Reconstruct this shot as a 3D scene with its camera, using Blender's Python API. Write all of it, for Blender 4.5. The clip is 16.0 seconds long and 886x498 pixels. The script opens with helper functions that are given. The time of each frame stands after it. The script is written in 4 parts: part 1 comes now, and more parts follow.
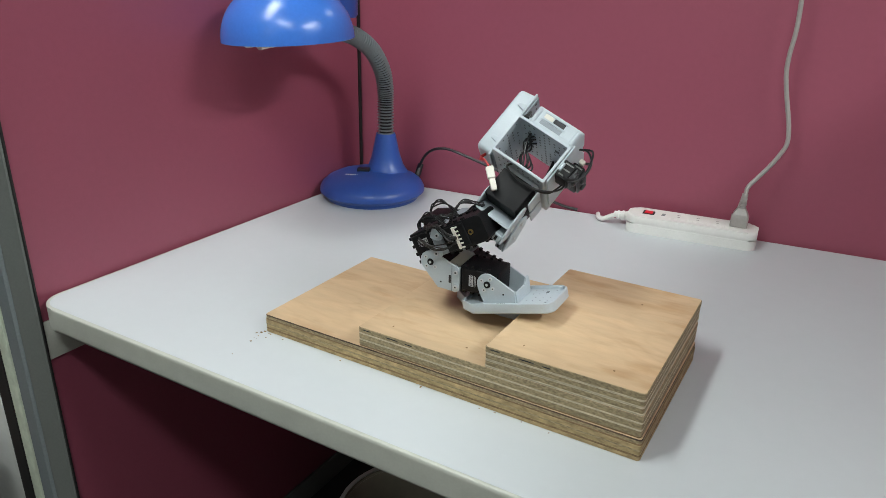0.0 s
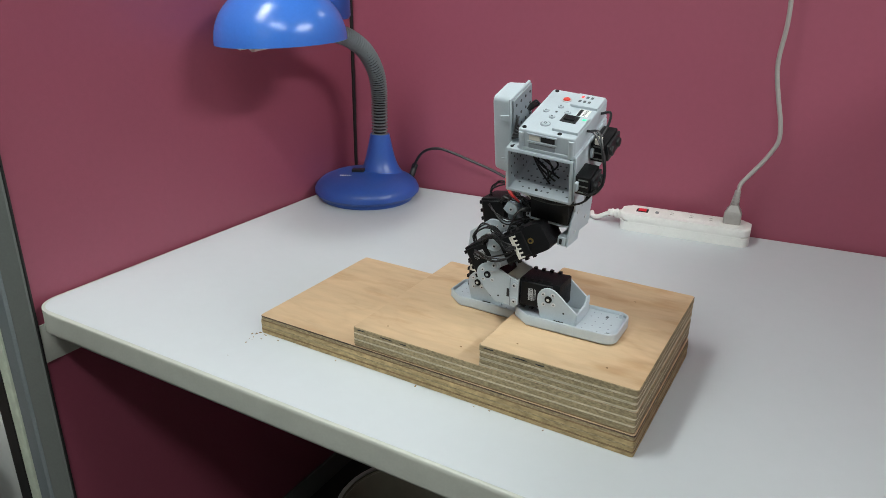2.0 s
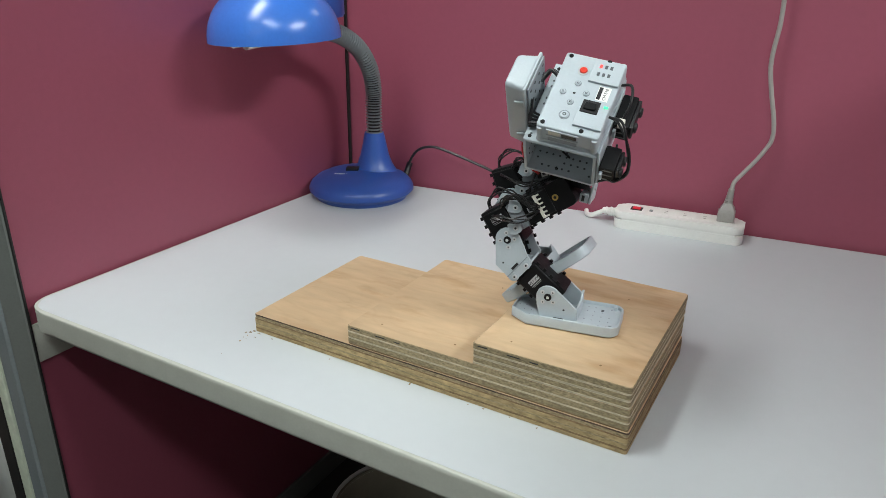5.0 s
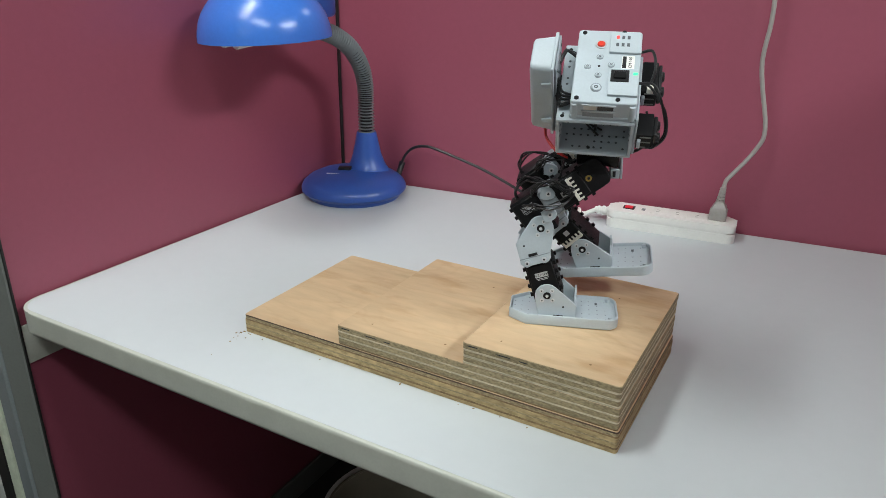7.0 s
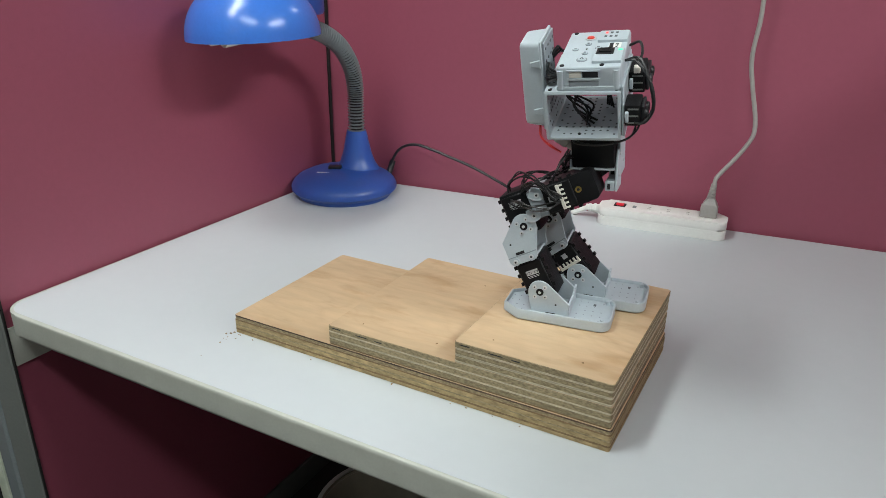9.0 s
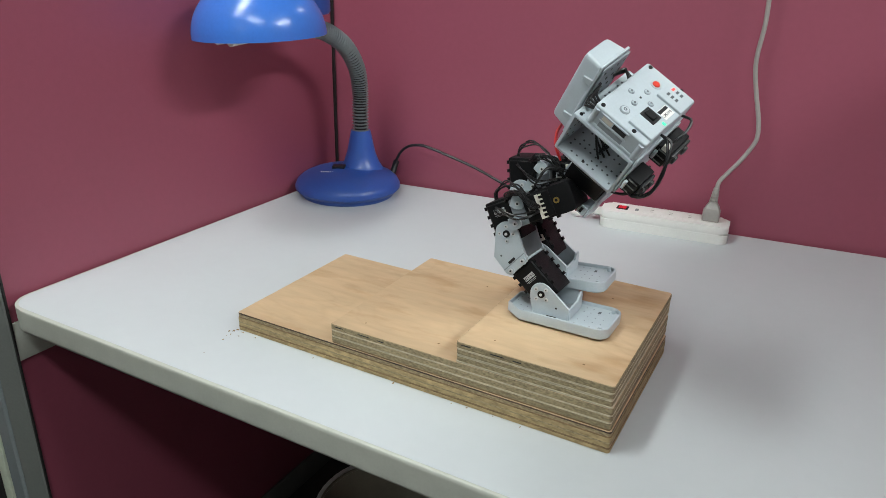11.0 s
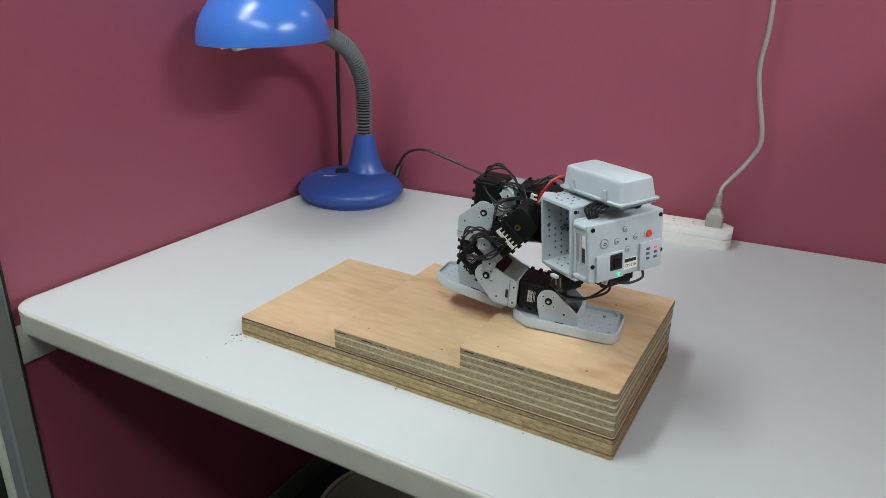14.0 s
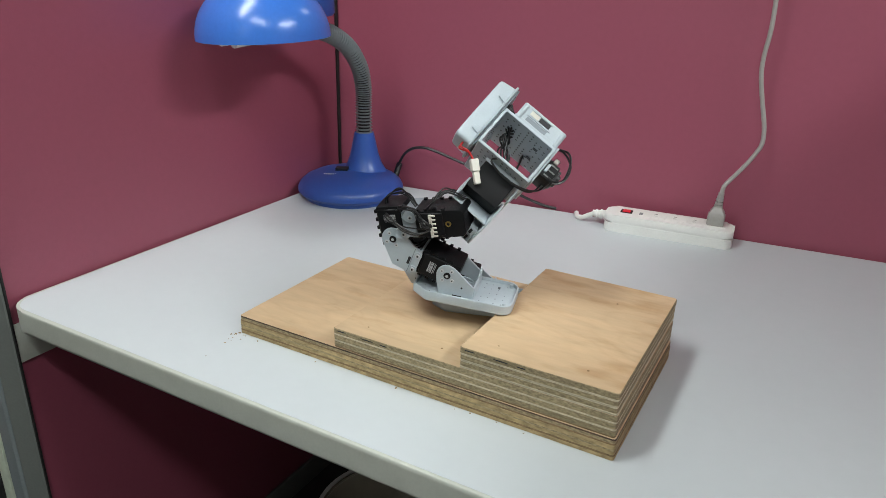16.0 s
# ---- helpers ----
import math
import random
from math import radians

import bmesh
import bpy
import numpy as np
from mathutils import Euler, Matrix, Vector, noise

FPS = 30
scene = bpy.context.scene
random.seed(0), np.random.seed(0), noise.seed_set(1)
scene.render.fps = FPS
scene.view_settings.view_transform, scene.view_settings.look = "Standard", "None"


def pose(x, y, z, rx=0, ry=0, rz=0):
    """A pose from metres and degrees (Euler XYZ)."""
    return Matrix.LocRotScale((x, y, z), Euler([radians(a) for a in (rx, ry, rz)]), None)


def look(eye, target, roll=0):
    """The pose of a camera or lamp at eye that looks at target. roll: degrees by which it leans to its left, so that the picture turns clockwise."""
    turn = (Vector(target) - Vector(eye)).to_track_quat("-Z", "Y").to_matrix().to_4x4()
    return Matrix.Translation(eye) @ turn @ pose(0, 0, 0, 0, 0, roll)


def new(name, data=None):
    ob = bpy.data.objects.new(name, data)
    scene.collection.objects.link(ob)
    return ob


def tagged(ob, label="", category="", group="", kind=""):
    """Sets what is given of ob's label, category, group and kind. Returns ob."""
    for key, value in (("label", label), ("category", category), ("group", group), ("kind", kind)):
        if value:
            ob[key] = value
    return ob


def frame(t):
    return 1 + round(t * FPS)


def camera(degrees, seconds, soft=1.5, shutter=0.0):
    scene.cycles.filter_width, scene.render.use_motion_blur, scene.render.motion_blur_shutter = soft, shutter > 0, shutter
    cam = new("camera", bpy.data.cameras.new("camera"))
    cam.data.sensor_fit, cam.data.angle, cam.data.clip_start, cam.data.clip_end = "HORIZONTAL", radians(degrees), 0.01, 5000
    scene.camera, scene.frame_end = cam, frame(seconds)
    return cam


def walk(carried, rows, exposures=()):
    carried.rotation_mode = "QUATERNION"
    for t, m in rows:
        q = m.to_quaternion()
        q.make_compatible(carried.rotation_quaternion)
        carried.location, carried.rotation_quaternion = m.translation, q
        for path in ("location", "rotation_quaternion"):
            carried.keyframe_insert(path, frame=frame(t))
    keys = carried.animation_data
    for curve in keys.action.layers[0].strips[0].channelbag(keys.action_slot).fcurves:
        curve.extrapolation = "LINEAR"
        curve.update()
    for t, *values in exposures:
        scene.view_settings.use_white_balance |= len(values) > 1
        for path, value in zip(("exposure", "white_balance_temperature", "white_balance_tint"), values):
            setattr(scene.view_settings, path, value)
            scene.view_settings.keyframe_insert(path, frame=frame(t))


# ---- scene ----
cam = camera(63.9, 16.0, 0.7)
PATH = [
    (0, (0.611, -0.597, 1.191), (-0.321, 1.008, 0.447), 1.3),
    (0.5, (0.612, -0.597, 1.191), (-0.321, 1.009, 0.447), 1.3),
    (1, (0.612, -0.598, 1.191), (-0.317, 1.01, 0.447), 1.2),
    (1.5, (0.616, -0.599, 1.191), (-0.314, 1.009, 0.449), 0.9),
    (2, (0.617, -0.598, 1.192), (-0.309, 1.011, 0.448), 0.8),
    (2.5, (0.621, -0.598, 1.193), (-0.302, 1.011, 0.447), 0.7),
    (3, (0.622, -0.6, 1.192), (-0.299, 1.011, 0.447), 0.8),
    (3.5, (0.625, -0.599, 1.191), (-0.296, 1.013, 0.448), 0.8),
    (4, (0.621, -0.598, 1.193), (-0.295, 1.016, 0.446), 0.9),
    (6.5, (0.618, -0.595, 1.189), (-0.294, 1.021, 0.441), 0.8),
    (7, (0.624, -0.592, 1.191), (-0.281, 1.027, 0.442), 0.8),
    (7.5, (0.624, -0.59, 1.19), (-0.272, 1.035, 0.443), 0.6),
    (8, (0.626, -0.59, 1.191), (-0.266, 1.037, 0.443), 0.7),
    (8.5, (0.624, -0.587, 1.189), (-0.265, 1.04, 0.44), 0.7),
    (9, (0.622, -0.588, 1.189), (-0.261, 1.042, 0.437), 0.7),
    (11.5, (0.624, -0.593, 1.193), (-0.265, 1.034, 0.443), 1.4),
    (12, (0.626, -0.594, 1.195), (-0.266, 1.033, 0.449), 1.2),
    (12.5, (0.627, -0.595, 1.194), (-0.269, 1.032, 0.452), 1.2),
    (13, (0.627, -0.595, 1.194), (-0.268, 1.032, 0.452), 1.2),
    (13.5, (0.625, -0.593, 1.194), (-0.27, 1.034, 0.452), 1.3),
    (14, (0.621, -0.592, 1.194), (-0.273, 1.035, 0.45), 1.5),
    (14.5, (0.62, -0.591, 1.193), (-0.274, 1.035, 0.449), 1.6),
    (15, (0.621, -0.591, 1.192), (-0.275, 1.036, 0.449), 1.6),
    (15.5, (0.619, -0.589, 1.193), (-0.274, 1.036, 0.444), 1.5),
    (16, (0.618, -0.588, 1.192), (-0.275, 1.038, 0.444), 1.6),
]
walk(cam, [(t, look(eye, target, roll)) for t, eye, target, roll in PATH])

# ---- light ----
T = 0.74                      # table top
CEIL = 2.65
world = bpy.data.worlds.new("room_air")
scene.world = world
world.use_nodes = True
world.node_tree.nodes["Background"].inputs[0].default_value = (0.9, 0.95, 1.0, 1)
world.node_tree.nodes["Background"].inputs[1].default_value = 0.02
scene.view_settings.exposure = -0.03
# ceiling fixtures: x, y, turned, watts
FIXTURES = [(-0.28, -0.6, 90, 24), (0.9, -1.2, 0, 20), (2.27, 0.1, 90, 50), (-1.5, 1.9, 90, 12), (1.0, 2.2, 90, 10), (0.3, -3.3, 0, 6)]


# ---- materials ----
def mat(name, color, rough=0.5, metal=0.0, vary=0.12, scale=60.0, bump=0.1, bscale=400.0, stretch=(1, 1, 1), tint=None,
        spec=0.5, coat=0.0, stain=0.1, random_amount=0.0, rvar=0.06):
    """A procedural surface: base colour varied at two scales, roughness varied with it, fine relief."""
    m = bpy.data.materials.new(name)
    m.use_nodes = True
    nt = m.node_tree
    bs = nt.nodes["Principled BSDF"]
    bs.inputs["Metallic"].default_value = metal
    bs.inputs["Specular IOR Level"].default_value = spec
    bs.inputs["Coat Weight"].default_value = coat
    bs.inputs["Coat Roughness"].default_value = 0.12
    co = nt.nodes.new("ShaderNodeTexCoord")
    mp = nt.nodes.new("ShaderNodeMapping")
    mp.inputs["Scale"].default_value = stretch
    nt.links.new(co.outputs["Object"], mp.inputs[0])

    def noise_of(sc, detail):
        n = nt.nodes.new("ShaderNodeTexNoise")
        n.inputs["Scale"].default_value = sc
        n.inputs["Detail"].default_value = detail
        nt.links.new(mp.outputs[0], n.inputs["Vector"])
        return n.outputs["Fac"]

    fine, broad = noise_of(scale, 6), noise_of(scale * 0.11, 3)
    dark = [c * (1 - vary) for c in color]
    light = [min(1, c * (1 + vary)) for c in color]
    if tint:
        dark = tint
    ramp = nt.nodes.new("ShaderNodeValToRGB")
    ramp.color_ramp.elements[0].position, ramp.color_ramp.elements[1].position = 0.3, 0.7
    ramp.color_ramp.elements[0].color, ramp.color_ramp.elements[1].color = (*dark, 1), (*light, 1)
    nt.links.new(fine, ramp.inputs[0])
    mix = nt.nodes.new("ShaderNodeMix")
    mix.data_type, mix.blend_type = "RGBA", "MULTIPLY"
    mix.inputs[0].default_value = 1.0
    r2 = nt.nodes.new("ShaderNodeValToRGB")
    r2.color_ramp.elements[0].position, r2.color_ramp.elements[1].position = 0.3, 0.7
    r2.color_ramp.elements[0].color = (1 - stain, 1 - stain, 1 - stain, 1)
    nt.links.new(broad, r2.inputs[0])
    nt.links.new(ramp.outputs[0], mix.inputs[6])
    nt.links.new(r2.outputs[0], mix.inputs[7])
    last = mix.outputs[2]
    if random_amount:
        oi = nt.nodes.new("ShaderNodeObjectInfo")
        hv = nt.nodes.new("ShaderNodeHueSaturation")
        mr = nt.nodes.new("ShaderNodeMapRange")
        mr.inputs[3].default_value, mr.inputs[4].default_value = 1 - random_amount, 1 + random_amount
        nt.links.new(oi.outputs["Random"], mr.inputs[0])
        nt.links.new(mr.outputs[0], hv.inputs["Value"])
        nt.links.new(last, hv.inputs["Color"])
        last = hv.outputs[0]
    nt.links.new(last, bs.inputs["Base Color"])
    rr = nt.nodes.new("ShaderNodeMapRange")
    rr.inputs[3].default_value, rr.inputs[4].default_value = max(0.02, rough - rvar), min(1, rough + rvar)
    nt.links.new(broad, rr.inputs[0])
    nt.links.new(rr.outputs[0], bs.inputs["Roughness"])
    if bump:
        bp = nt.nodes.new("ShaderNodeBump")
        bp.inputs["Strength"].default_value = bump
        bp.inputs["Distance"].default_value = 0.001
        nt.links.new(noise_of(bscale, 3), bp.inputs["Height"])
        nt.links.new(bp.outputs[0], bs.inputs["Normal"])
    return m


def glow(name, color, strength):
    m = bpy.data.materials.new(name)
    m.use_nodes = True
    bs = m.node_tree.nodes["Principled BSDF"]
    bs.inputs["Base Color"].default_value = (*color, 1)
    bs.inputs["Emission Color"].default_value = (*color, 1)
    bs.inputs["Emission Strength"].default_value = strength
    return m


M_WALL = mat("burgundy_panel", (0.315, 0.075, 0.118), 0.45, vary=0.05, scale=900, bump=0.12, bscale=1500, stain=0.05)
M_WHITEWALL = mat("white_plaster", (0.50, 0.50, 0.48), 0.8, vary=0.03, scale=30)
M_CABINET = mat("white_enamel", (0.74, 0.75, 0.72), 0.5, vary=0.03, scale=60)
M_CEIL = mat("ceiling_board", (0.78, 0.78, 0.76), 0.9, vary=0.03, scale=50)
M_FLOOR = mat("grey_vinyl", (0.035, 0.032, 0.03), 0.45, vary=0.12, scale=40)
M_SEAM = mat("black_seam", (0.015, 0.014, 0.014), 0.6)
M_STEEL = mat("grey_painted_steel", (0.20, 0.225, 0.235), 0.42, vary=0.05, scale=300, stain=0.06)
M_STEELDARK = mat("dark_painted_steel", (0.16, 0.17, 0.16), 0.5, vary=0.05, scale=300, stain=0.06)
M_TABLE = mat("grey_laminate", (0.555, 0.585, 0.605), 0.42, spec=0.35, vary=0.008, scale=60, bump=0.0, stain=0.012, rvar=0.006)
M_EDGE = mat("table_edge_band", (0.50, 0.51, 0.455), 0.38, vary=0.03, scale=300, bump=0.04)


def wood_face():
    """Rotary-cut veneer: pinkish tan, thin wavy grain lines, fine pores, a few darker blotches."""
    m = mat("plywood_face", (0.65, 0.465, 0.285), 0.48, vary=0.07, scale=60, bump=0.12, bscale=300, stretch=(0.35, 1.6, 1), stain=0.17)
    nt = m.node_tree
    bs = nt.nodes["Principled BSDF"]
    src = bs.inputs["Base Color"].links[0].from_socket
    co = nt.nodes.new("ShaderNodeTexCoord")
    oi = nt.nodes.new("ShaderNodeObjectInfo")
    add = nt.nodes.new("ShaderNodeVectorMath")
    sc = nt.nodes.new("ShaderNodeVectorMath")
    sc.operation = "SCALE"
    sc.inputs[0].default_value = (1.0, 0.6, 0.0)
    nt.links.new(oi.outputs["Random"], sc.inputs["Scale"])
    nt.links.new(co.outputs["Object"], add.inputs[0])
    nt.links.new(sc.outputs[0], add.inputs[1])
    mp = nt.nodes.new("ShaderNodeMapping")
    mp.inputs["Scale"].default_value = (0.5, 1.3, 1)
    mp.inputs["Rotation"].default_value = (0, 0, radians(-6))
    nt.links.new(add.outputs[0], mp.inputs[0])
    big = nt.nodes.new("ShaderNodeTexNoise")
    big.inputs["Scale"].default_value, big.inputs["Detail"].default_value = 7.0, 1.5
    nt.links.new(mp.outputs[0], big.inputs["Vector"])
    bands = nt.nodes.new("ShaderNodeMath")
    bands.operation = "MULTIPLY"
    bands.inputs[1].default_value = 16.0
    nt.links.new(big.outputs["Fac"], bands.inputs[0])
    pp = nt.nodes.new("ShaderNodeMath")
    pp.operation = "PINGPONG"
    pp.inputs[1].default_value = 0.5
    nt.links.new(bands.outputs[0], pp.inputs[0])
    r1 = nt.nodes.new("ShaderNodeValToRGB")
    r1.color_ramp.elements[0].position, r1.color_ramp.elements[1].position = 0.0, 0.22
    r1.color_ramp.elements[0].color, r1.color_ramp.elements[1].color = (0.86, 0.80, 0.74, 1), (1, 1, 1, 1)
    nt.links.new(pp.outputs[0], r1.inputs[0])
    blot = nt.nodes.new("ShaderNodeTexNoise")
    blot.inputs["Scale"].default_value, blot.inputs["Detail"].default_value = 26.0, 4.0
    nt.links.new(mp.outputs[0], blot.inputs["Vector"])
    r3 = nt.nodes.new("ShaderNodeValToRGB")
    r3.color_ramp.elements[0].position, r3.color_ramp.elements[1].position = 0.30, 0.46
    r3.color_ramp.elements[0].color, r3.color_ramp.elements[1].color = (0.80, 0.70, 0.60, 1), (1, 1, 1, 1)
    nt.links.new(blot.outputs["Fac"], r3.inputs[0])
    for r in (r1, r3):
        mx = nt.nodes.new("ShaderNodeMix")
        mx.data_type, mx.blend_type = "RGBA", "MULTIPLY"
        mx.inputs[0].default_value = 0.26 if r is r1 else 0.8
        nt.links.new(src, mx.inputs[6])
        nt.links.new(r.outputs[0], mx.inputs[7])
        src = mx.outputs[2]
    nt.links.new(src, bs.inputs["Base Color"])
    return m


M_PLY = wood_face()
M_PLY_L = mat("ply_long_grain", (0.56, 0.48, 0.34), 0.75, vary=0.25, scale=160, bump=0.5, bscale=500, stretch=(0.6, 0.6, 3), stain=0.22, random_amount=0.12)
M_PLY_D = mat("ply_end_grain", (0.35, 0.275, 0.16), 0.85, vary=0.38, scale=300, bump=0.8, bscale=900, stretch=(0.7, 0.7, 1.4), stain=0.25, random_amount=0.12)
M_PLY_R = mat("ply_red_core", (0.27, 0.175, 0.085), 0.85, vary=0.35, scale=260, bump=0.7, bscale=700, stretch=(0.5, 0.5, 2), stain=0.3)
M_PLY_Y = mat("ply_yellow_grain", (0.44, 0.325, 0.165), 0.8, vary=0.36, scale=160, bump=0.7, bscale=600, stretch=(0.6, 0.6, 1.6), stain=0.3, random_amount=0.1)
M_PLY_K = mat("ply_dark_glue", (0.115, 0.070, 0.040), 0.8, vary=0.6, scale=90, bump=0.6, bscale=600, stretch=(0.5, 0.5, 2), stain=0.4)
M_BLUE = mat("blue_plastic", (0.048, 0.18, 0.64), 0.24, vary=0.03, scale=200, bump=0.03, stain=0.03, coat=0.1)
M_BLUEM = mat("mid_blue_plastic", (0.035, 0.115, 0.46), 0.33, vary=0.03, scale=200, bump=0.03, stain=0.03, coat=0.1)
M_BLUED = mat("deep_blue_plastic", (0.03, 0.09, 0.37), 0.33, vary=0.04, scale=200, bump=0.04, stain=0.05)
M_FLEX = mat("grey_gooseneck", (0.25, 0.28, 0.295), 0.40, metal=0.2, vary=0.06, scale=200)
M_BULB = mat("white_lamp_tube", (0.82, 0.80, 0.74), 0.25)
M_INNER = mat("white_reflector", (0.8, 0.8, 0.8), 0.35)
M_BLACK = mat("black_plastic", (0.012, 0.012, 0.014), 0.42, vary=0.2, scale=300, bump=0.1, bscale=1800)
M_CABLE = mat("black_cable", (0.011, 0.011, 0.012), 0.38, vary=0.15, scale=200)
M_WHITE = mat("ivory_plastic", (0.82, 0.82, 0.785), 0.33, vary=0.02, scale=300, bump=0.03, stain=0.04)
M_GREYCABLE = mat("grey_cable", (0.36, 0.345, 0.32), 0.42, vary=0.05, scale=200)
M_GREY = mat("robot_grey_plastic", (0.47, 0.53, 0.572), 0.42, vary=0.025, scale=500, bump=0.03, bscale=2200, stain=0.06)
M_GREYD = mat("robot_grey_recess", (0.26, 0.29, 0.32), 0.5, vary=0.05, scale=500)
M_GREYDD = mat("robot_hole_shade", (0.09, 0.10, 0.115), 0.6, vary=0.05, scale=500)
M_SERVO = mat("servo_black_nylon", (0.006, 0.006, 0.007), 0.5, spec=0.22, vary=0.2, scale=500, bump=0.12, bscale=2500)
M_METAL = mat("screw_steel", (0.62, 0.63, 0.64), 0.38, metal=0.25, vary=0.06)
M_GOLD = mat("brass_insert", (0.75, 0.53, 0.16), 0.3, metal=1.0, vary=0.06)
M_LABEL = mat("silver_label", (0.50, 0.51, 0.52), 0.4, vary=0.05)
M_CREAM = mat("cream_connector", (0.74, 0.71, 0.63), 0.4, vary=0.03)
M_REDBTN = mat("red_button", (0.75, 0.055, 0.03), 0.3, vary=0.04)
M_REDWIRE = mat("red_wire", (0.55, 0.02, 0.02), 0.4)
M_BIN = mat("beige_bin_plastic", (0.42, 0.39, 0.31), 0.5, vary=0.05, scale=60)
M_TUBE = glow("fluorescent_tube", (0.95, 1.0, 0.97), 6.0)
M_LED_RED = glow("red_led", (1.0, 0.06, 0.05), 1.0)
M_LED_GREEN = glow("green_led", (0.06, 0.90, 0.35), 0.7)
M_NEON = glow("red_neon_switch", (0.48, 0.008, 0.02), 0.4)
M_BACKGROUND = mat("pale_green_background", (0.70, 0.76, 0.62), 0.5)
M_CHAIR = mat("brown_leather", (0.10, 0.065, 0.05), 0.4, vary=0.2, scale=80, bump=0.3)


# ---- mesh helpers ----
def mesh_ob(name, bm, material, parent=None, smooth=False):
    me = bpy.data.meshes.new(name)
    bmesh.ops.recalc_face_normals(bm, faces=bm.faces)
    bm.to_mesh(me)
    bm.free()
    me.materials.append(material)
    if smooth:
        me.polygons.foreach_set("use_smooth", [True] * len(me.polygons))
        me.set_sharp_from_angle(angle=radians(38))
    ob = new(name, me)
    if parent is not None:
        ob.parent = parent
    return ob


def part(name, bm, material, parent, label="", at=None, smooth=True):
    ob = mesh_ob(name, bm, material, parent, smooth)
    if at is not None:
        ob.matrix_basis = at
    return tagged(ob, label) if label else ob


def thing(name, m=None):
    ob = new(name)
    ob.empty_display_size = 0.02
    if m is not None:
        ob.matrix_basis = m
    return ob


def add_box(bm, x0, x1, y0, y1, z0, z1, bevel=0.0, seg=2, m=None):
    vs = bmesh.ops.create_cube(bm, size=1)["verts"]
    for v in vs:
        v.co = Vector(((x0 + x1) / 2 + v.co.x * (x1 - x0), (y0 + y1) / 2 + v.co.y * (y1 - y0), (z0 + z1) / 2 + v.co.z * (z1 - z0)))
    if bevel:
        es = list({e for v in vs for e in v.link_edges})
        out = bmesh.ops.bevel(bm, geom=es, offset=bevel, segments=seg, affect="EDGES", profile=0.6)
        vs = list({v for f in out["faces"] for v in f.verts} | {v for v in vs if v.is_valid})
    if m is not None:
        bmesh.ops.transform(bm, matrix=m, verts=vs)
    return bm


def box(x0, x1, y0, y1, z0, z1, bevel=0.0, seg=2):
    return add_box(bmesh.new(), x0, x1, y0, y1, z0, z1, bevel, seg)


def add_prism(bm, pts, lo, hi, axis="z", bevel=0.0, seg=2):
    """A closed outline pushed from lo to hi along an axis. Axis z: points are (x, y); axis y: (x, z); axis x: (y, z)."""
    put = {"z": lambda a, b, c: (a, b, c), "y": lambda a, b, c: (a, c, b), "x": lambda a, b, c: (c, a, b)}[axis]
    lower = [bm.verts.new(put(a, b, lo)) for a, b in pts]
    upper = [bm.verts.new(put(a, b, hi)) for a, b in pts]
    n = len(pts)
    caps = [bm.faces.new(lower), bm.faces.new(upper)]
    for i in range(n):
        bm.faces.new((lower[i], lower[(i + 1) % n], upper[(i + 1) % n], upper[i]))
    if bevel:
        es = [e for f in caps for e in f.edges]
        bmesh.ops.bevel(bm, geom=es, offset=bevel, segments=seg, affect="EDGES", profile=0.6)
    return bm


def prism(pts, lo, hi, axis="z", bevel=0.0, seg=2):
    return add_prism(bmesh.new(), pts, lo, hi, axis, bevel, seg)


def arc(cx, cy, r, a0, a1, n=8, ry=None):
    ry = r if ry is None else ry
    return [(cx + r * math.cos(radians(a0 + (a1 - a0) * i / n)), cy + ry * math.sin(radians(a0 + (a1 - a0) * i / n))) for i in range(n + 1)]


def rounded(x0, x1, y0, y1, r, n=5):
    return (arc(x1 - r, y1 - r, r, 0, 90, n) + arc(x0 + r, y1 - r, r, 90, 180, n)
            + arc(x0 + r, y0 + r, r, 180, 270, n) + arc(x1 - r, y0 + r, r, 270, 360, n))


def add_lathe(bm, profile, steps=32, m=None, sx=1.0, sy=1.0):
    """Turns a profile of (radius, height) round z."""
    rings, made = [], []
    for r, z in profile:
        if r < 1e-6:
            ring = [bm.verts.new((0, 0, z))]
        else:
            ring = [bm.verts.new((sx * r * math.cos(2 * math.pi * i / steps), sy * r * math.sin(2 * math.pi * i / steps), z)) for i in range(steps)]
        rings.append(ring)
        made += ring
    for a, b in zip(rings, rings[1:]):
        for i in range(steps):
            j = (i + 1) % steps
            q = [a[i % len(a)], a[j % len(a)], b[j % len(b)], b[i % len(b)]]
            q = list(dict.fromkeys(q))
            if len(q) > 2:
                bm.faces.new(q)
    if m is not None:
        bmesh.ops.transform(bm, matrix=m, verts=made)
    return bm


def lathe(profile, steps=32, m=None, sx=1.0, sy=1.0):
    return add_lathe(bmesh.new(), profile, steps, m, sx, sy)


def spline(pts, n=8):
    """A smooth line through the points."""
    pts = [Vector(p) for p in pts]
    ext = [2 * pts[0] - pts[1]] + pts + [2 * pts[-1] - pts[-2]]
    out = []
    for i in range(1, len(ext) - 2):
        a, b, c, d = ext[i - 1:i + 3]
        for k in range(n):
            t = k / n
            out.append(0.5 * ((2 * b) + (c - a) * t + (2 * a - 5 * b + 4 * c - d) * t * t + (3 * b - a - 3 * c + d) * t ** 3))
    out.append(pts[-1])
    return out


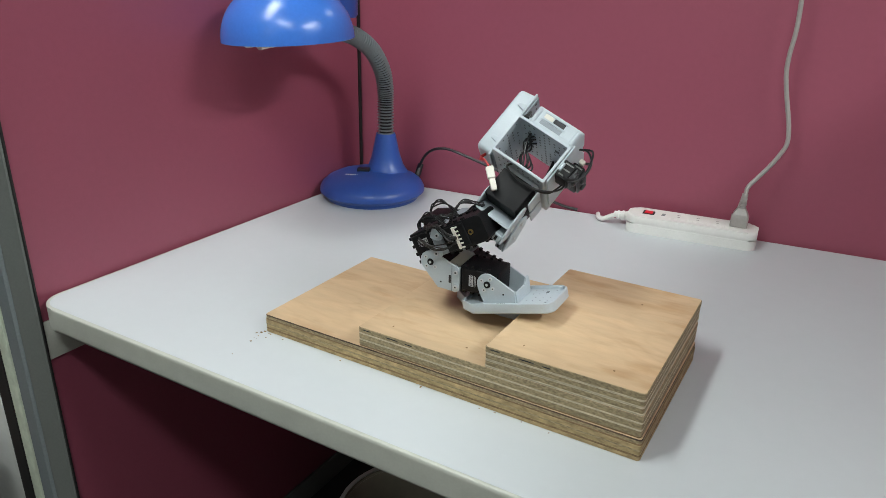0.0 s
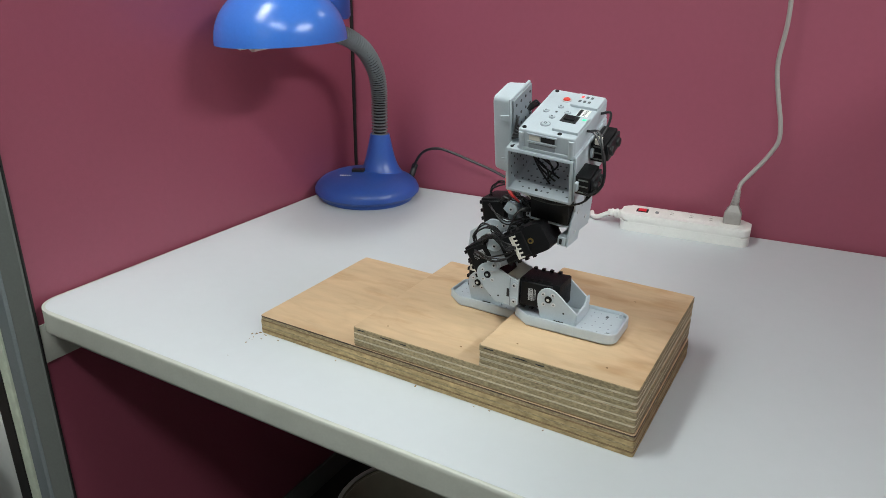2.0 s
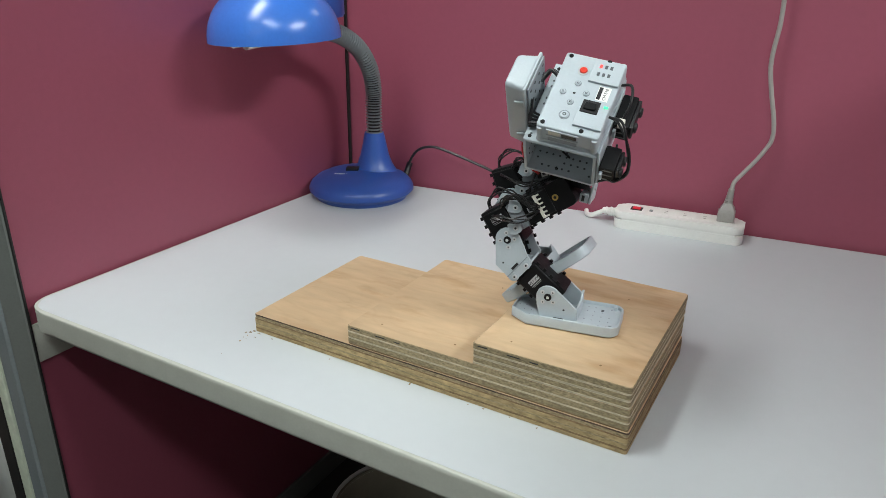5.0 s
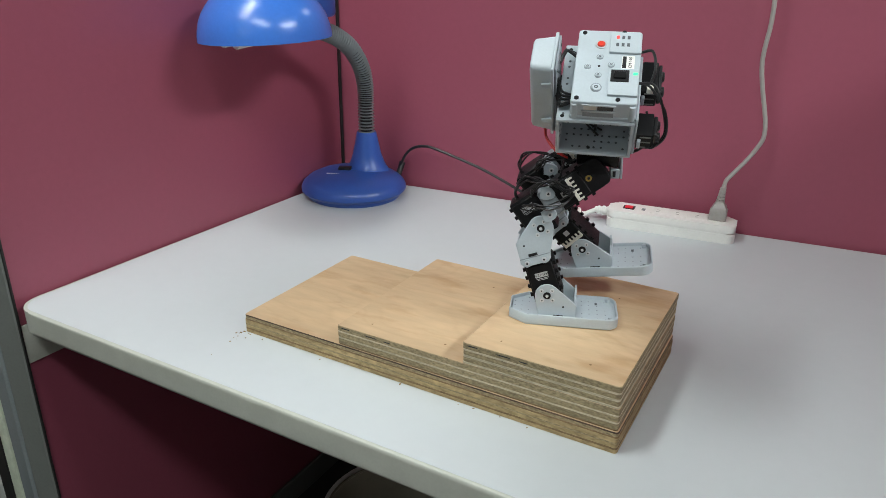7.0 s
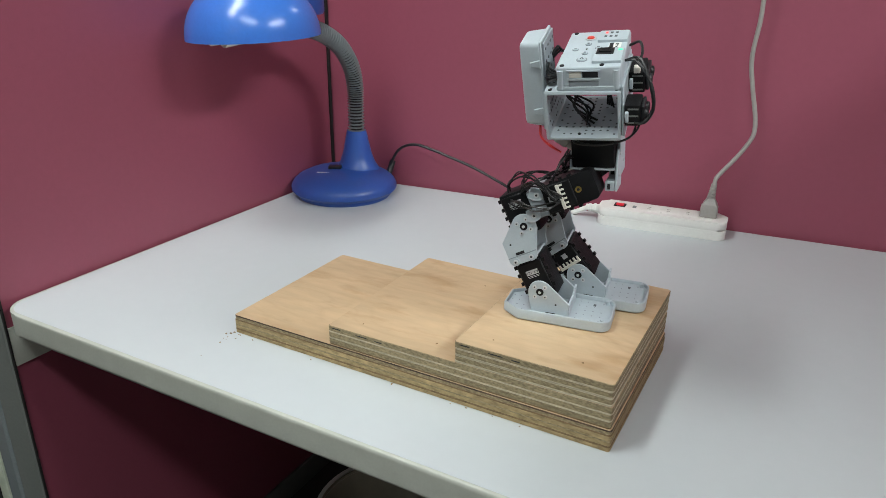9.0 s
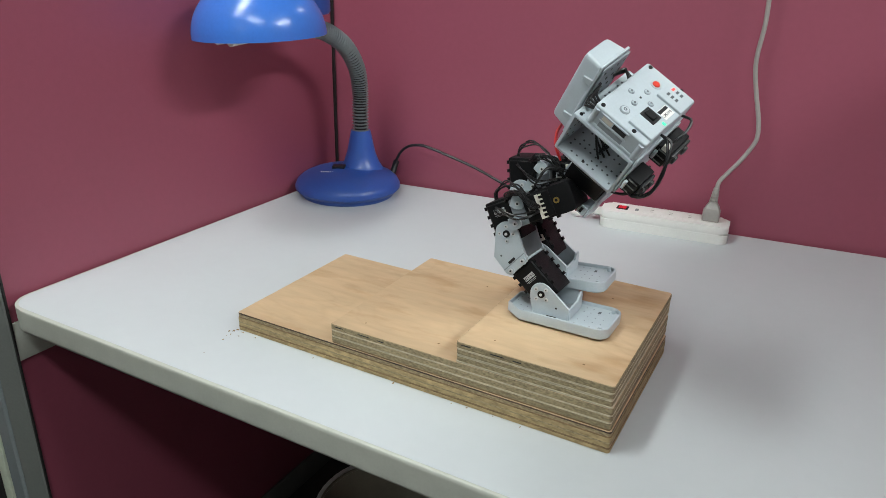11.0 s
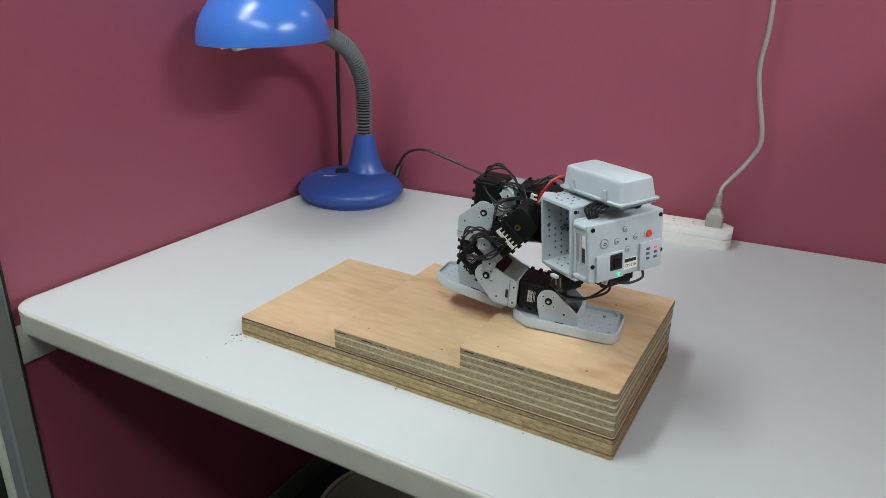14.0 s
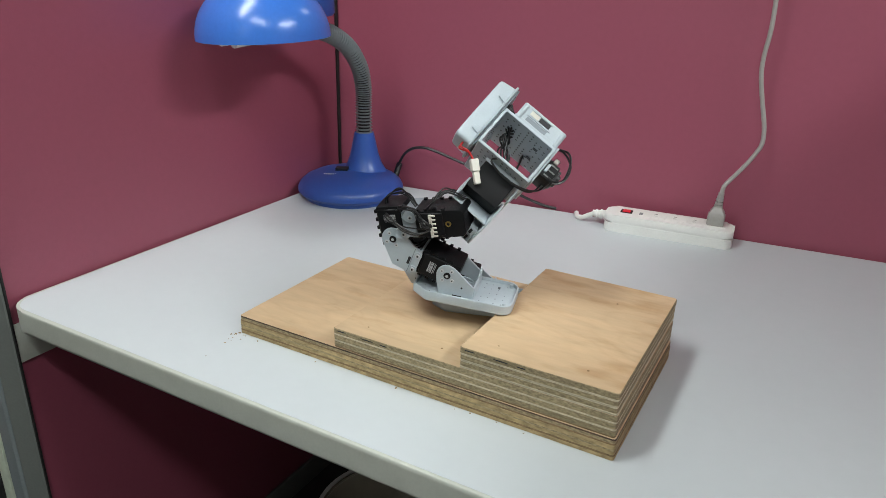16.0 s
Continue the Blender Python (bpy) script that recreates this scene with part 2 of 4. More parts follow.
def add_tube(bm, line, r, sides=8):
    """A round cable along a line; r is a number or one radius for each point."""
    line = [Vector(p) for p in line]
    rs = r if isinstance(r, (list, tuple)) else [r] * len(line)
    tang = (line[1] - line[0]).normalized()
    side = tang.orthogonal().normalized()
    rings = []
    for i, p in enumerate(line):
        t2 = (line[min(i + 1, len(line) - 1)] - line[max(i - 1, 0)]).normalized()
        side = tang.rotation_difference(t2) @ side
        tang = t2
        up = tang.cross(side)
        rings.append([bm.verts.new(p + rs[i] * (math.cos(2 * math.pi * k / sides) * side + math.sin(2 * math.pi * k / sides) * up)) for k in range(sides)])
    for a, b in zip(rings, rings[1:]):
        for k in range(sides):
            bm.faces.new((a[k], a[(k + 1) % sides], b[(k + 1) % sides], b[k]))
    bm.faces.new(rings[0])
    bm.faces.new(rings[-1])
    return bm


def tube(line, r, sides=8):
    return add_tube(bmesh.new(), line, r, sides)


def words(text, size, depth, material, parent, m, name="lettering"):
    cu = bpy.data.curves.new(name, "FONT")
    cu.body, cu.size, cu.extrude = text, size, depth
    cu.align_x, cu.align_y = "CENTER", "CENTER"
    tmp = bpy.data.objects.new(name, cu)
    me = bpy.data.meshes.new_from_object(tmp)
    bpy.data.objects.remove(tmp)
    me.materials.append(material)
    ob = new(name, me)
    ob.parent = parent
    ob.matrix_basis = m
    return ob


def setting(ob, label, category):
    return tagged(ob, label, category, kind="structure")


# ---- the cubicle ----
LX = -0.333                    # face of the side panel
BACK = pose(LX, 0.659, 0, 0, 0, 5.3)   # corner, x along the rear panel
PANEL_TOP = 1.45
GROW = 1.27                    # true size of what stands on the desk


def enlarge(ob):
    """Brings a thing built in model units on the desk to its true size, about the desk's origin."""
    x, y, z = ob.location
    ob.location = (x * GROW, y * GROW, T + (z - T) * GROW)
    for o in (ob, *ob.children_recursive):
        if o is not ob:
            o.location = o.location * GROW
        if o.data and not o.data.get("grown"):
            o.data.transform(Matrix.Diagonal((GROW, GROW, GROW, 1)))
            o.data["grown"] = 1


def build_room():
    setting(mesh_ob("floor", box(-3.2, 3.4, -3.8, 3.2, -0.1, 0)  , M_FLOOR), "dark grey vinyl office floor under the desk", "floor")
    setting(mesh_ob("ceiling", box(-3.2, 3.4, -3.8, 3.2, CEIL, CEIL + 0.1), M_CEIL), "white office ceiling with fluorescent fixtures", "ceiling")
    for n, b in (("wall_west", (-3.3, -3.2, -3.8, 3.2)), ("wall_east", (3.4, 3.5, -3.8, 3.2)), ("wall_south", (-3.3, 3.5, -3.9, -3.8)), ("wall_north", (-3.3, 3.5, 3.2, 3.3))):
        setting(mesh_ob(n, box(*b, 0, CEIL), M_WHITEWALL), "plain white painted office wall", "wall")
    for x, y, rz, watts in FIXTURES:
        f = thing("ceiling_light", pose(x, y, CEIL, 0, 0, rz))
        tagged(f, "white ceiling fixture with fluorescent tubes, switched on", "ceiling light", "ceiling lights")
        part("housing", box(-0.62, 0.62, -0.16, 0.16, -0.05, 0, 0.01), M_CEIL, f)
        for s in (-0.08, 0.08):
            part("tube", lathe([(0, -0.58), (0.016, -0.58), (0.016, 0.58), (0, 0.58)], 12, pose(0, s, -0.072, 0, 90, 0)), M_TUBE, f)
        la = bpy.data.lights.new("fluorescent_light", "AREA")
        la.shape, la.size, la.size_y, la.energy, la.color = "RECTANGLE", 1.16, 0.22, watts, (0.93, 1.0, 0.985)
        lo = new("fluorescent_light", la)
        lo.matrix_basis = pose(x, y, CEIL - 0.1, 0, 0, rz)
    # rear panel and its lower part
    w = mesh_ob("wall_rear_panel", box(-0.03, 1.9, 0, 0.05, 0.062, PANEL_TOP, 0.003), M_WALL)
    w.matrix_basis = BACK
    setting(w, "burgundy cubicle panel behind the desk", "wall")
    r = mesh_ob("baseboard_rear", box(0.006, 1.9, -0.004, 0.054, 0, 0.06, 0.003), M_STEELDARK)
    r.matrix_basis = BACK
    setting(r, "grey steel base rail of the rear panel", "baseboard")
    w = mesh_ob("wall_side_panel", box(LX - 0.05, LX, -0.108, 0.650, 0.062, PANEL_TOP, 0.003), M_WALL)
    setting(w, "burgundy cubicle panel beside the desk", "wall")
    r = mesh_ob("baseboard_side", box(LX - 0.054, LX + 0.004, -0.108, 0.655, 0, 0.06, 0.003), M_STEELDARK)
    setting(r, "grey steel base rail of the side panel", "baseboard")
    s = mesh_ob("trim_corner", box(LX - 0.03, LX + 0.003, 0.6505, 0.6560, 0.062, PANEL_TOP - 0.002), M_SEAM)
    setting(s, "black seam strip between two cubicle panels", "trim")
    # the other side of the cubicle
    w = mesh_ob("wall_far_side_panel", box(FAR_X, FAR_X + 0.05, -0.45, 0.80, 0, FAR_TOP, 0.003), M_WALL)
    setting(w, "burgundy cubicle panel at the desk's other end", "wall")
    # end post of the side panel
    p = thing("panel_post", pose(LX - 0.006, -0.110, 0))
    tagged(p, "grey painted steel end post of the cubicle panel", "post")
    part("front_cover", prism([(-0.064, -0.001), (-0.064, -0.012), (-0.059, -0.016), (-0.032, -0.016), (-0.029, -0.013), (-0.029, -0.001)], 0, PANEL_TOP, "z"), M_STEEL, p, smooth=False)
    part("edge_cover", prism([(-0.0285, -0.001), (-0.0285, -0.012), (0.006, -0.003), (0.008, -0.001)], 0, PANEL_TOP, "z"), M_STEELDARK, p, smooth=False)
    part("edge_seal", box(0.002, 0.0115, -0.0008, 0.0016, 0, PANEL_TOP), M_SEAM, p, "black rubber seal", smooth=False)
    # added pale strip; stands in for the overbright background seen past the post
    part("side_trim", box(-0.086, -0.0645, -0.0175, 0.004, 0, PANEL_TOP, 0.001), M_BACKGROUND, p, "pale green strip standing in for the bright background past the post")
    # what shows past the post
    # black strip added for the dark gap, its shade put into the colour
    t = mesh_ob("trim_black", box(-0.458, -0.4265, -0.128, -0.118, 0.0, 1.4, 0.002), M_SEAM)
    setting(t, "black upright strip standing in for the dark gap beyond the panel", "trim")
    c = thing("cabinet", pose(-0.62, 0.08, 0))
    tagged(c, "white steel office cabinet beyond the cubicle panel", "cabinet")
    part("cabinet_body", box(-0.20, 0.143, -0.178, 0.18, 0, 0.585, 0.004), M_CABINET, c)
    part("cabinet_top", box(-0.20, 0.145, -0.182, 0.18, 0.586, 0.61, 0.004), M_SEAM, c, "black cabinet top")


def build_table():
    t = thing("desk", pose(0, 0, 0))
    tagged(t, "grey laminate office desk with a rounded edge band", "desk")
    x0, x1, y0 = LX + 0.004, FAR_X - 0.004, -0.1135
    yl, yr = 0.652, 0.659 + math.tan(radians(5.3)) * (x1 - LX) - 0.006
    out = [(x1, y0), (x1, yr), (x0, yl)] + arc(x0 + 0.038, y0 + 0.038, 0.038, 180, 270, 10)
    part("edge_band", prism(out, T - 0.035, T - 0.0002, "z", 0.0055, 6), M_EDGE, t, "greenish grey plastic edge band")
    inner = [(x1 - 0.002, y0 + 0.0048), (x1 - 0.002, yr - 0.003), (x0 + 0.0048, yl - 0.003)] + arc(x0 + 0.038, y0 + 0.038, 0.0332, 180, 270, 10)
    part("tabletop", prism(inner, T - 0.004, T + 0.0001, "z"), M_TABLE, t, smooth=False)
    part("support_rail", box(LX + 0.0005, LX + 0.0040, -0.1075, 0.60, T - 0.096, T - 0.0355, 0.001), M_EDGE, t, "grey-green steel rail under the desk")


def build_boards():
    """Three plywood boards stacked as steps; each is a stack of veneers."""
    rnd = random.Random(4)
    for i, (x0, x1, y1) in enumerate(((0.0, 0.3895, 0.184), (0.119, 0.3882, 0.187), (0.251, 0.3875, 0.194))):
        z0 = T + 0.0004 + 0.02 * i
        b = thing("plywood_board", pose(x0, -0.0015, z0, 0, 0, (-0.15, -0.04, 0.0)[i]))
        tagged(b, ("thick plywood board lying on the desk, lowest step", "plywood board stacked as the middle step", "plywood board stacked as the top step")[i], "plywood board", "stacked plywood steps")
        if i == 0:
            cuts = [0, 0.0034, 0.0050, 0.0086, 0.0100, 0.0140, 0.0152, 0.0180, 0.0194, 0.0199]
            mats = [M_PLY_Y, M_PLY_R, M_PLY_Y, M_PLY_D, M_PLY_Y, M_PLY_R, M_PLY_D, M_PLY_K, M_PLY]
        elif i == 1:
            cuts = [0, 0.0016, 0.0062, 0.0080, 0.0128, 0.0144, 0.0194, 0.0199]
            mats = [M_PLY_R, M_PLY_D, M_PLY_L, M_PLY_D, M_PLY_L, M_PLY_D, M_PLY]
        else:
            cuts = [0, 0.0018, 0.0060, 0.0082, 0.0122, 0.0142, 0.0194, 0.0199]
            mats = [M_PLY_L, M_PLY_D, M_PLY_L, M_PLY_D, M_PLY_L, M_PLY_D, M_PLY]
        for k, m in enumerate(mats):
            e = 0.0007 if k == len(mats) - 1 else rnd.uniform(0.0001, 0.0006)
            part("veneer", prism(rounded(e, x1 - x0 - e, e, y1 - e, 0.0025, 3), cuts[k], cuts[k + 1] - 0.0001, "z", 0.0002, 1), m, b, smooth=False)
        # knot holes and voids in the front edge
        if i:
            for x, w, z in ((0.010, 0.005, 0.0177), (0.038, 0.007, 0.0172), (0.056, 0.004, 0.0168)):
                part("void", prism(arc(x, z, w, 0, 360, 10, 0.0005)[:-1], -0.0001, 0.0006, "y"), M_SEAM, b, "dark void between veneers", smooth=False)
            for x, y, r in ((0.028, 0.018, 0.0009), (0.105, 0.02, 0.0011), (0.09, 0.15, 0.0009)):
                part("knot", lathe([(0, 0.0199), (r, 0.0199), (r * 0.8, 0.0201), (0, 0.0201)], 10, pose(x, y, 0)), M_PLY_R, b, "small dark knot", smooth=False)
        enlarge(b)


def build_lamp():
    c = Vector((-0.176, 0.436, T))
    lamp = thing("desk_lamp", pose(c.x, c.y, c.z, 0, 0, 0))
    tagged(lamp, "blue plastic gooseneck desk lamp, switched off", "desk lamp")
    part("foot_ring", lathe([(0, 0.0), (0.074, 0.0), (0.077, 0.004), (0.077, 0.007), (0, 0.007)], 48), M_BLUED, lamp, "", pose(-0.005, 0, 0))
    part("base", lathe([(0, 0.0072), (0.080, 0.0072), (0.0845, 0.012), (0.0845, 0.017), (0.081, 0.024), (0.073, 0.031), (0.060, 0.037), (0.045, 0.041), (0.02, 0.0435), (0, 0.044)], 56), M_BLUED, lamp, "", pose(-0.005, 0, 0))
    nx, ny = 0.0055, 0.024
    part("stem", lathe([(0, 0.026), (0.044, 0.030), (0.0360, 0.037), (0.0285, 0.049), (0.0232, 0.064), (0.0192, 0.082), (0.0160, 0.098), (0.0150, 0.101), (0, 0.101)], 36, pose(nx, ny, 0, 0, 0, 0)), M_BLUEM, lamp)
    part("switch", box(-0.010, 0.010, -0.006, 0.006, -0.002, 0.0035, 0.0012), M_BLACK, lamp, "black rocker switch", pose(-0.013, -0.012, 0.0445, 2, 0, 24))
    bars = bmesh.new()
    for k in range(7):
        add_box(bars, -0.0125 + k * 0.0036, -0.0125 + k * 0.0036 + (0.0024 if k else 0.003), -0.0016, 0.0016, 0, 0.0005)
    part("print", bars, M_WHITE, lamp, "small white printed mark", pose(-0.016, -0.036, 0.0416, 9, 0, 24), smooth=False)
    # gooseneck: straight, then bent over towards the shade
    line = spline([(nx, ny, 0.100), (nx, ny, 0.14), (nx, ny, 0.170), (nx, ny - 0.009, 0.202), (nx, ny - 0.036, 0.234), (nx, ny - 0.074, 0.255), (nx, ny - 0.115, 0.267)], 40)
    # core coloured black to give the grooves between the grey ribs their shade
    part("gooseneck", tube(line[::4], 0.0098, 16), M_BLACK, lamp, "gooseneck core, black for the shade in the grooves between ribs")
    ribs = bmesh.new()
    for i in range(0, len(line) - 4, 5):
        add_tube(ribs, line[i:i + 4:1][:3], [0.0122, 0.0136, 0.0122], 20)
    part("ribs", ribs, M_FLEX, lamp, "pale grey neck ribs")
    sh = pose(0.0122, -0.198, 0.2628, 1.5, -2.0, 8)
    R = 0.0838
    outer = [(R * math.cos(radians(a)), 0.074 * math.sin(radians(a))) for a in range(0, 91, 6)]
    inner = [((R - 0.0025) * math.cos(radians(a)), 0.0715 * math.sin(radians(a))) for a in range(90, -1, -6)]
    part("shade", lathe(outer[:-1] + [(0, 0.074)], 64), M_BLUE, lamp, "glossy blue dome shade", sh)
    part("reflector", lathe([(R, 0.0)] + [(max(0, x), y) for x, y in inner[::-1]], 64), M_INNER, lamp, "white inside of the shade", sh)
    bm = add_tube(bmesh.new(), [(-0.035, -0.05, 0.006), (0.0, 0.05, 0.012)], 0.0075, 14)
    add_tube(bm, [(-0.013, -0.055, 0.005), (0.022, 0.045, 0.012)], 0.0075, 14)
    part("bulb", bm, M_BULB, lamp, "white compact fluorescent tube", sh @ pose(0.016, -0.012, -0.0035))
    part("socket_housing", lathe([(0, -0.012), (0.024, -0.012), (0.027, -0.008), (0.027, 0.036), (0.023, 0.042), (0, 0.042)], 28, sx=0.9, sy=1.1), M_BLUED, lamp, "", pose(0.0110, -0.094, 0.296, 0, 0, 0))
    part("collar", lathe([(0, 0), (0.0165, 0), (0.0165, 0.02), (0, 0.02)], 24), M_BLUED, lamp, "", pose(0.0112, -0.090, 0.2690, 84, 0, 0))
    # mains lead
    inv = pose(-c.x, -c.y, -c.z)
    part("lead", tube(spline([(-0.1362, 0.4976, T + 0.0220), (-0.1362, 0.5047, T + 0.0354), (-0.1260, 0.5079, T + 0.0591), (-0.1110, 0.5094, T + 0.0717), (-0.0906, 0.5118, T + 0.0760), (-0.0701, 0.5134, T + 0.0732), (-0.0307, 0.5165, T + 0.0626), (0.0087, 0.5205, T + 0.0504), (0.0472, 0.5260, T + 0.0339), (0.0787, 0.5354, T + 0.0173), (0.1102, 0.5449, T + 0.0059), (0.1307, 0.5504, T + 0.0025)], 10), 0.0023, 8), M_CABLE, lamp, "thin black mains lead", inv)
    part("strain_relief", tube([(-0.136, 0.496, T + 0.018), (-0.136, 0.512, T + 0.043)], 0.0052, 10), M_BLACK, lamp, "", inv)
    enlarge(lamp)


def build_strip():
    s = thing("power_strip", pose(0.2195, 0.5070, T, 0, 0, 5.6))
    tagged(s, "white power strip with a lit red switch by the panel", "power strip")
    L, W, H = 0.177, 0.040, 0.0258
    part("lower_shell", prism(rounded(0, L, -0.0045, W, 0.0115, 6), 0.0, 0.0132, "z", 0.0008, 2), M_WHITE, s)
    part("upper_shell", prism(rounded(0.0001, L - 0.0001, -0.0044, W - 0.0001, 0.0115, 6), 0.0134, H, "z", 0.0052, 5), M_WHITE, s)
    part("switch_frame", box(0.0205, 0.0370, 0.0112, 0.0268, H - 0.001, H + 0.0008, 0.0006), M_SERVO, s, "dark switch frame")
    part("rocker", box(0.0232, 0.0342, 0.0135, 0.0245, H, H + 0.0018, 0.0008), M_NEON, s, "glowing red rocker switch")
    part("reset_button", box(0.047, 0.052, 0.014, 0.023, H - 0.001, H + 0.0006, 0.0004), M_STEEL, s, "small grey reset button")
    for k in range(4):
        x = 0.060 + 0.0265 * k
        o = part("outlet", box(x, x + 0.0245, 0.008, 0.032, H - 0.001, H + 0.0006, 0.0005), M_WHITE, s)
        for yy in (0.0155, 0.0235):
            part("slot", box(x + 0.008, x + 0.0125, yy, yy + 0.0012, H + 0.0004, H + 0.0009), M_GREYCABLE, o, smooth=False)
    part("cord_boot", lathe([(0.0, -0.022), (0.0048, -0.022), (0.0050, -0.018), (0.0062, -0.0175), (0.0062, -0.0150), (0.0052, -0.0145), (0.0058, -0.011), (0.0070, -0.0105), (0.0070, -0.0075), (0.0058, -0.007), (0.0068, -0.003), (0.0078, 0), (0, 0.002)], 18, pose(0.001, 0.022, 0.0150, 0, 90, 0)), M_WHITE, s)
    part("cord", tube(spline([(-0.018, 0.022, 0.0150), (-0.028, 0.021, 0.010), (-0.038, 0.022, 0.0045), (-0.046, 0.030, 0.0036), (-0.050, 0.044, 0.0036)], 8), 0.0035, 10), M_WHITE, s)
    enlarge(s)
    # plug with its lead going up the panel
    p = thing("plug", pose(0.3675, 0.5410, T + H + 0.0008, 0, 0, 5.6))
    tagged(p, "grey moulded mains plug in the power strip", "plug")
    part("plug_body", prism(rounded(-0.0115, 0.0115, -0.010, 0.010, 0.003, 3), 0, 0.0145, "z", 0.0012), M_GREYCABLE, p)
    part("plug_neck", lathe([(0, 0.0140), (0.0146, 0.0140), (0.0132, 0.0180), (0.0094, 0.0225), (0.0076, 0.0258), (0, 0.0258)], 4, pose(0, 0, 0, 0, 0, 45), sx=1.0, sy=1.0), M_GREYCABLE, p, smooth=False)
    bm = bmesh.new()
    for k in range(5):
        add_lathe(bm, [(0, 0.0256 + k * 0.0042), (0.0056 - k * 0.0004, 0.0256 + k * 0.0042), (0.0056 - k * 0.0004, 0.0286 + k * 0.0042), (0.0038, 0.0288 + k * 0.0042), (0.0038, 0.0298 + k * 0.0042), (0, 0.0298 + k * 0.0042)], 14, pose(0.0003 * k, 0, 0))
    part("strain_relief", bm, M_GREYCABLE, p)
    part("lead", tube(spline([(0.0015, 0, 0.045), (0.003, 0.004, 0.055), (0.011, 0.010, 0.066), (0.024, 0.014, 0.084), (0.034, 0.017, 0.101), (0.040, 0.018, 0.117), (0.038, 0.018, 0.140), (0.029, 0.018, 0.176), (0.023, 0.017, 0.205), (0.022, 0.017, 0.228), (0.0245, 0.017, 0.262), (0.0235, 0.017, 0.300), (0.020, 0.016, 0.36), (0.018, 0.016, 0.5)], 10), 0.0029, 10), M_GREYCABLE, p, "grey round mains lead")
    enlarge(p)


def build_under_desk():
    b = thing("waste_bin", pose(0.062, 0.265, 0.0))
    tagged(b, "round beige plastic waste bin on the floor", "waste bin")
    part("bin_wall", lathe([(0.10, 0.0), (0.138, 0.262), (0.135, 0.262), (0.097, 0.004), (0, 0.004), (0, 0.0)], 48), M_BIN, b)
    part("rim", lathe([(0.134, 0.258), (0.142, 0.258), (0.144, 0.263), (0.142, 0.269), (0.134, 0.269)], 48), M_WHITE, b, "pale rolled rim")
    ch = thing("chair", pose(-0.66, -0.33, 0))
    tagged(ch, "brown leather chair beyond the cubicle panel", "chair")
    part("seat", box(-0.22, 0.16, -0.20, 0.20, 0.36, 0.43, 0.028, 4), M_CHAIR, ch)
    part("column", lathe([(0, 0.0), (0.16, 0.0), (0.16, 0.03), (0.03, 0.05), (0.03, 0.36), (0, 0.36)], 20), M_BLACK, ch)


def build_crumbs():
    rnd = random.Random(8)
    bm = bmesh.new()
    for k in range(20):
        s = rnd.uniform(0.0005, 0.0016)
        if k < 13:
            x, y = rnd.gauss(0.006, 0.012), -abs(rnd.gauss(0.004, 0.016)) - 0.003
        else:
            x, y = rnd.uniform(0.0, 0.48), -0.004 - abs(rnd.gauss(0, 0.006))
        add_box(bm, -s, s, -s * 0.5, s * 0.5, 0, s * 0.6, 0, 1, pose(x, y, 0, 0, 0, rnd.uniform(0, 180)))
    ob = mesh_ob("sawdust", bm, M_PLY_R)
    ob.location = (0, 0, T + 0.0002)
    tagged(ob, "small crumbs of sawdust on the desk by the boards", "sawdust", kind="stuff")


FAR_X, FAR_TOP = 1.27, 1.60    # the cubicle's other side
build_room()
build_table()
build_boards()
build_lamp()
build_strip()
build_crumbs()
build_under_desk()


# ---- the walking robot ----
# leg joints: thigh and shin lengths, the hip roll shaft, the drop to the pitch shaft, the leg's offset from its roll shaft
LEG_T, LEG_S, SOLE = 0.0818, 0.0768, 0.0335
ROLL_X, ROLL_Y, ROLL_Z, DROP, PITCH_X, LEG_OUT = -0.0404, 0.0164, 0.0107, 0.0133, -0.0004, 0.0085
# the servos stand at an angle to the line between the shafts
LEAN_T, LEAN_S = 13.5, -11.0
KNEE_X, KNEE_Z = 0.0145, 0.0747
HIP_X, HIP_Z = -0.0178, 0.0790


def add_disc(bm, c, r, h, axis="y", steps=14, r2=None):
    """A short cylinder from c along an axis (with its sign)."""
    turn = {"y": pose(0, 0, 0, 90, 0, 0), "-y": pose(0, 0, 0, 90, 0, 0), "x": pose(0, 0, 0, 0, 90, 0), "z": Matrix.Identity(4)}[axis]
    return add_lathe(bm, [(0, 0), (r, 0), (r if r2 is None else r2, h), (0, h)], steps, Matrix.Translation(c) @ turn)


def add_tabs(bm, length0, length1, a, b, put, n=4):
    """Rows of small mounting lugs along the long edges of a servo."""
    step = (length1 - length0) / n
    for k in range(n):
        c = length0 + step * (k + 0.5)
        for s in (-1, 1):
            for q in (-1, 1):
                lo, hi = sorted((s * (a - 0.0005), s * (a + 0.0024)))
                lo2, hi2 = sorted((q * (b - 0.0042), q * (b - 0.0004)))
                put(bm, c - 0.0019, c + 0.0019, lo, hi, lo2, hi2)


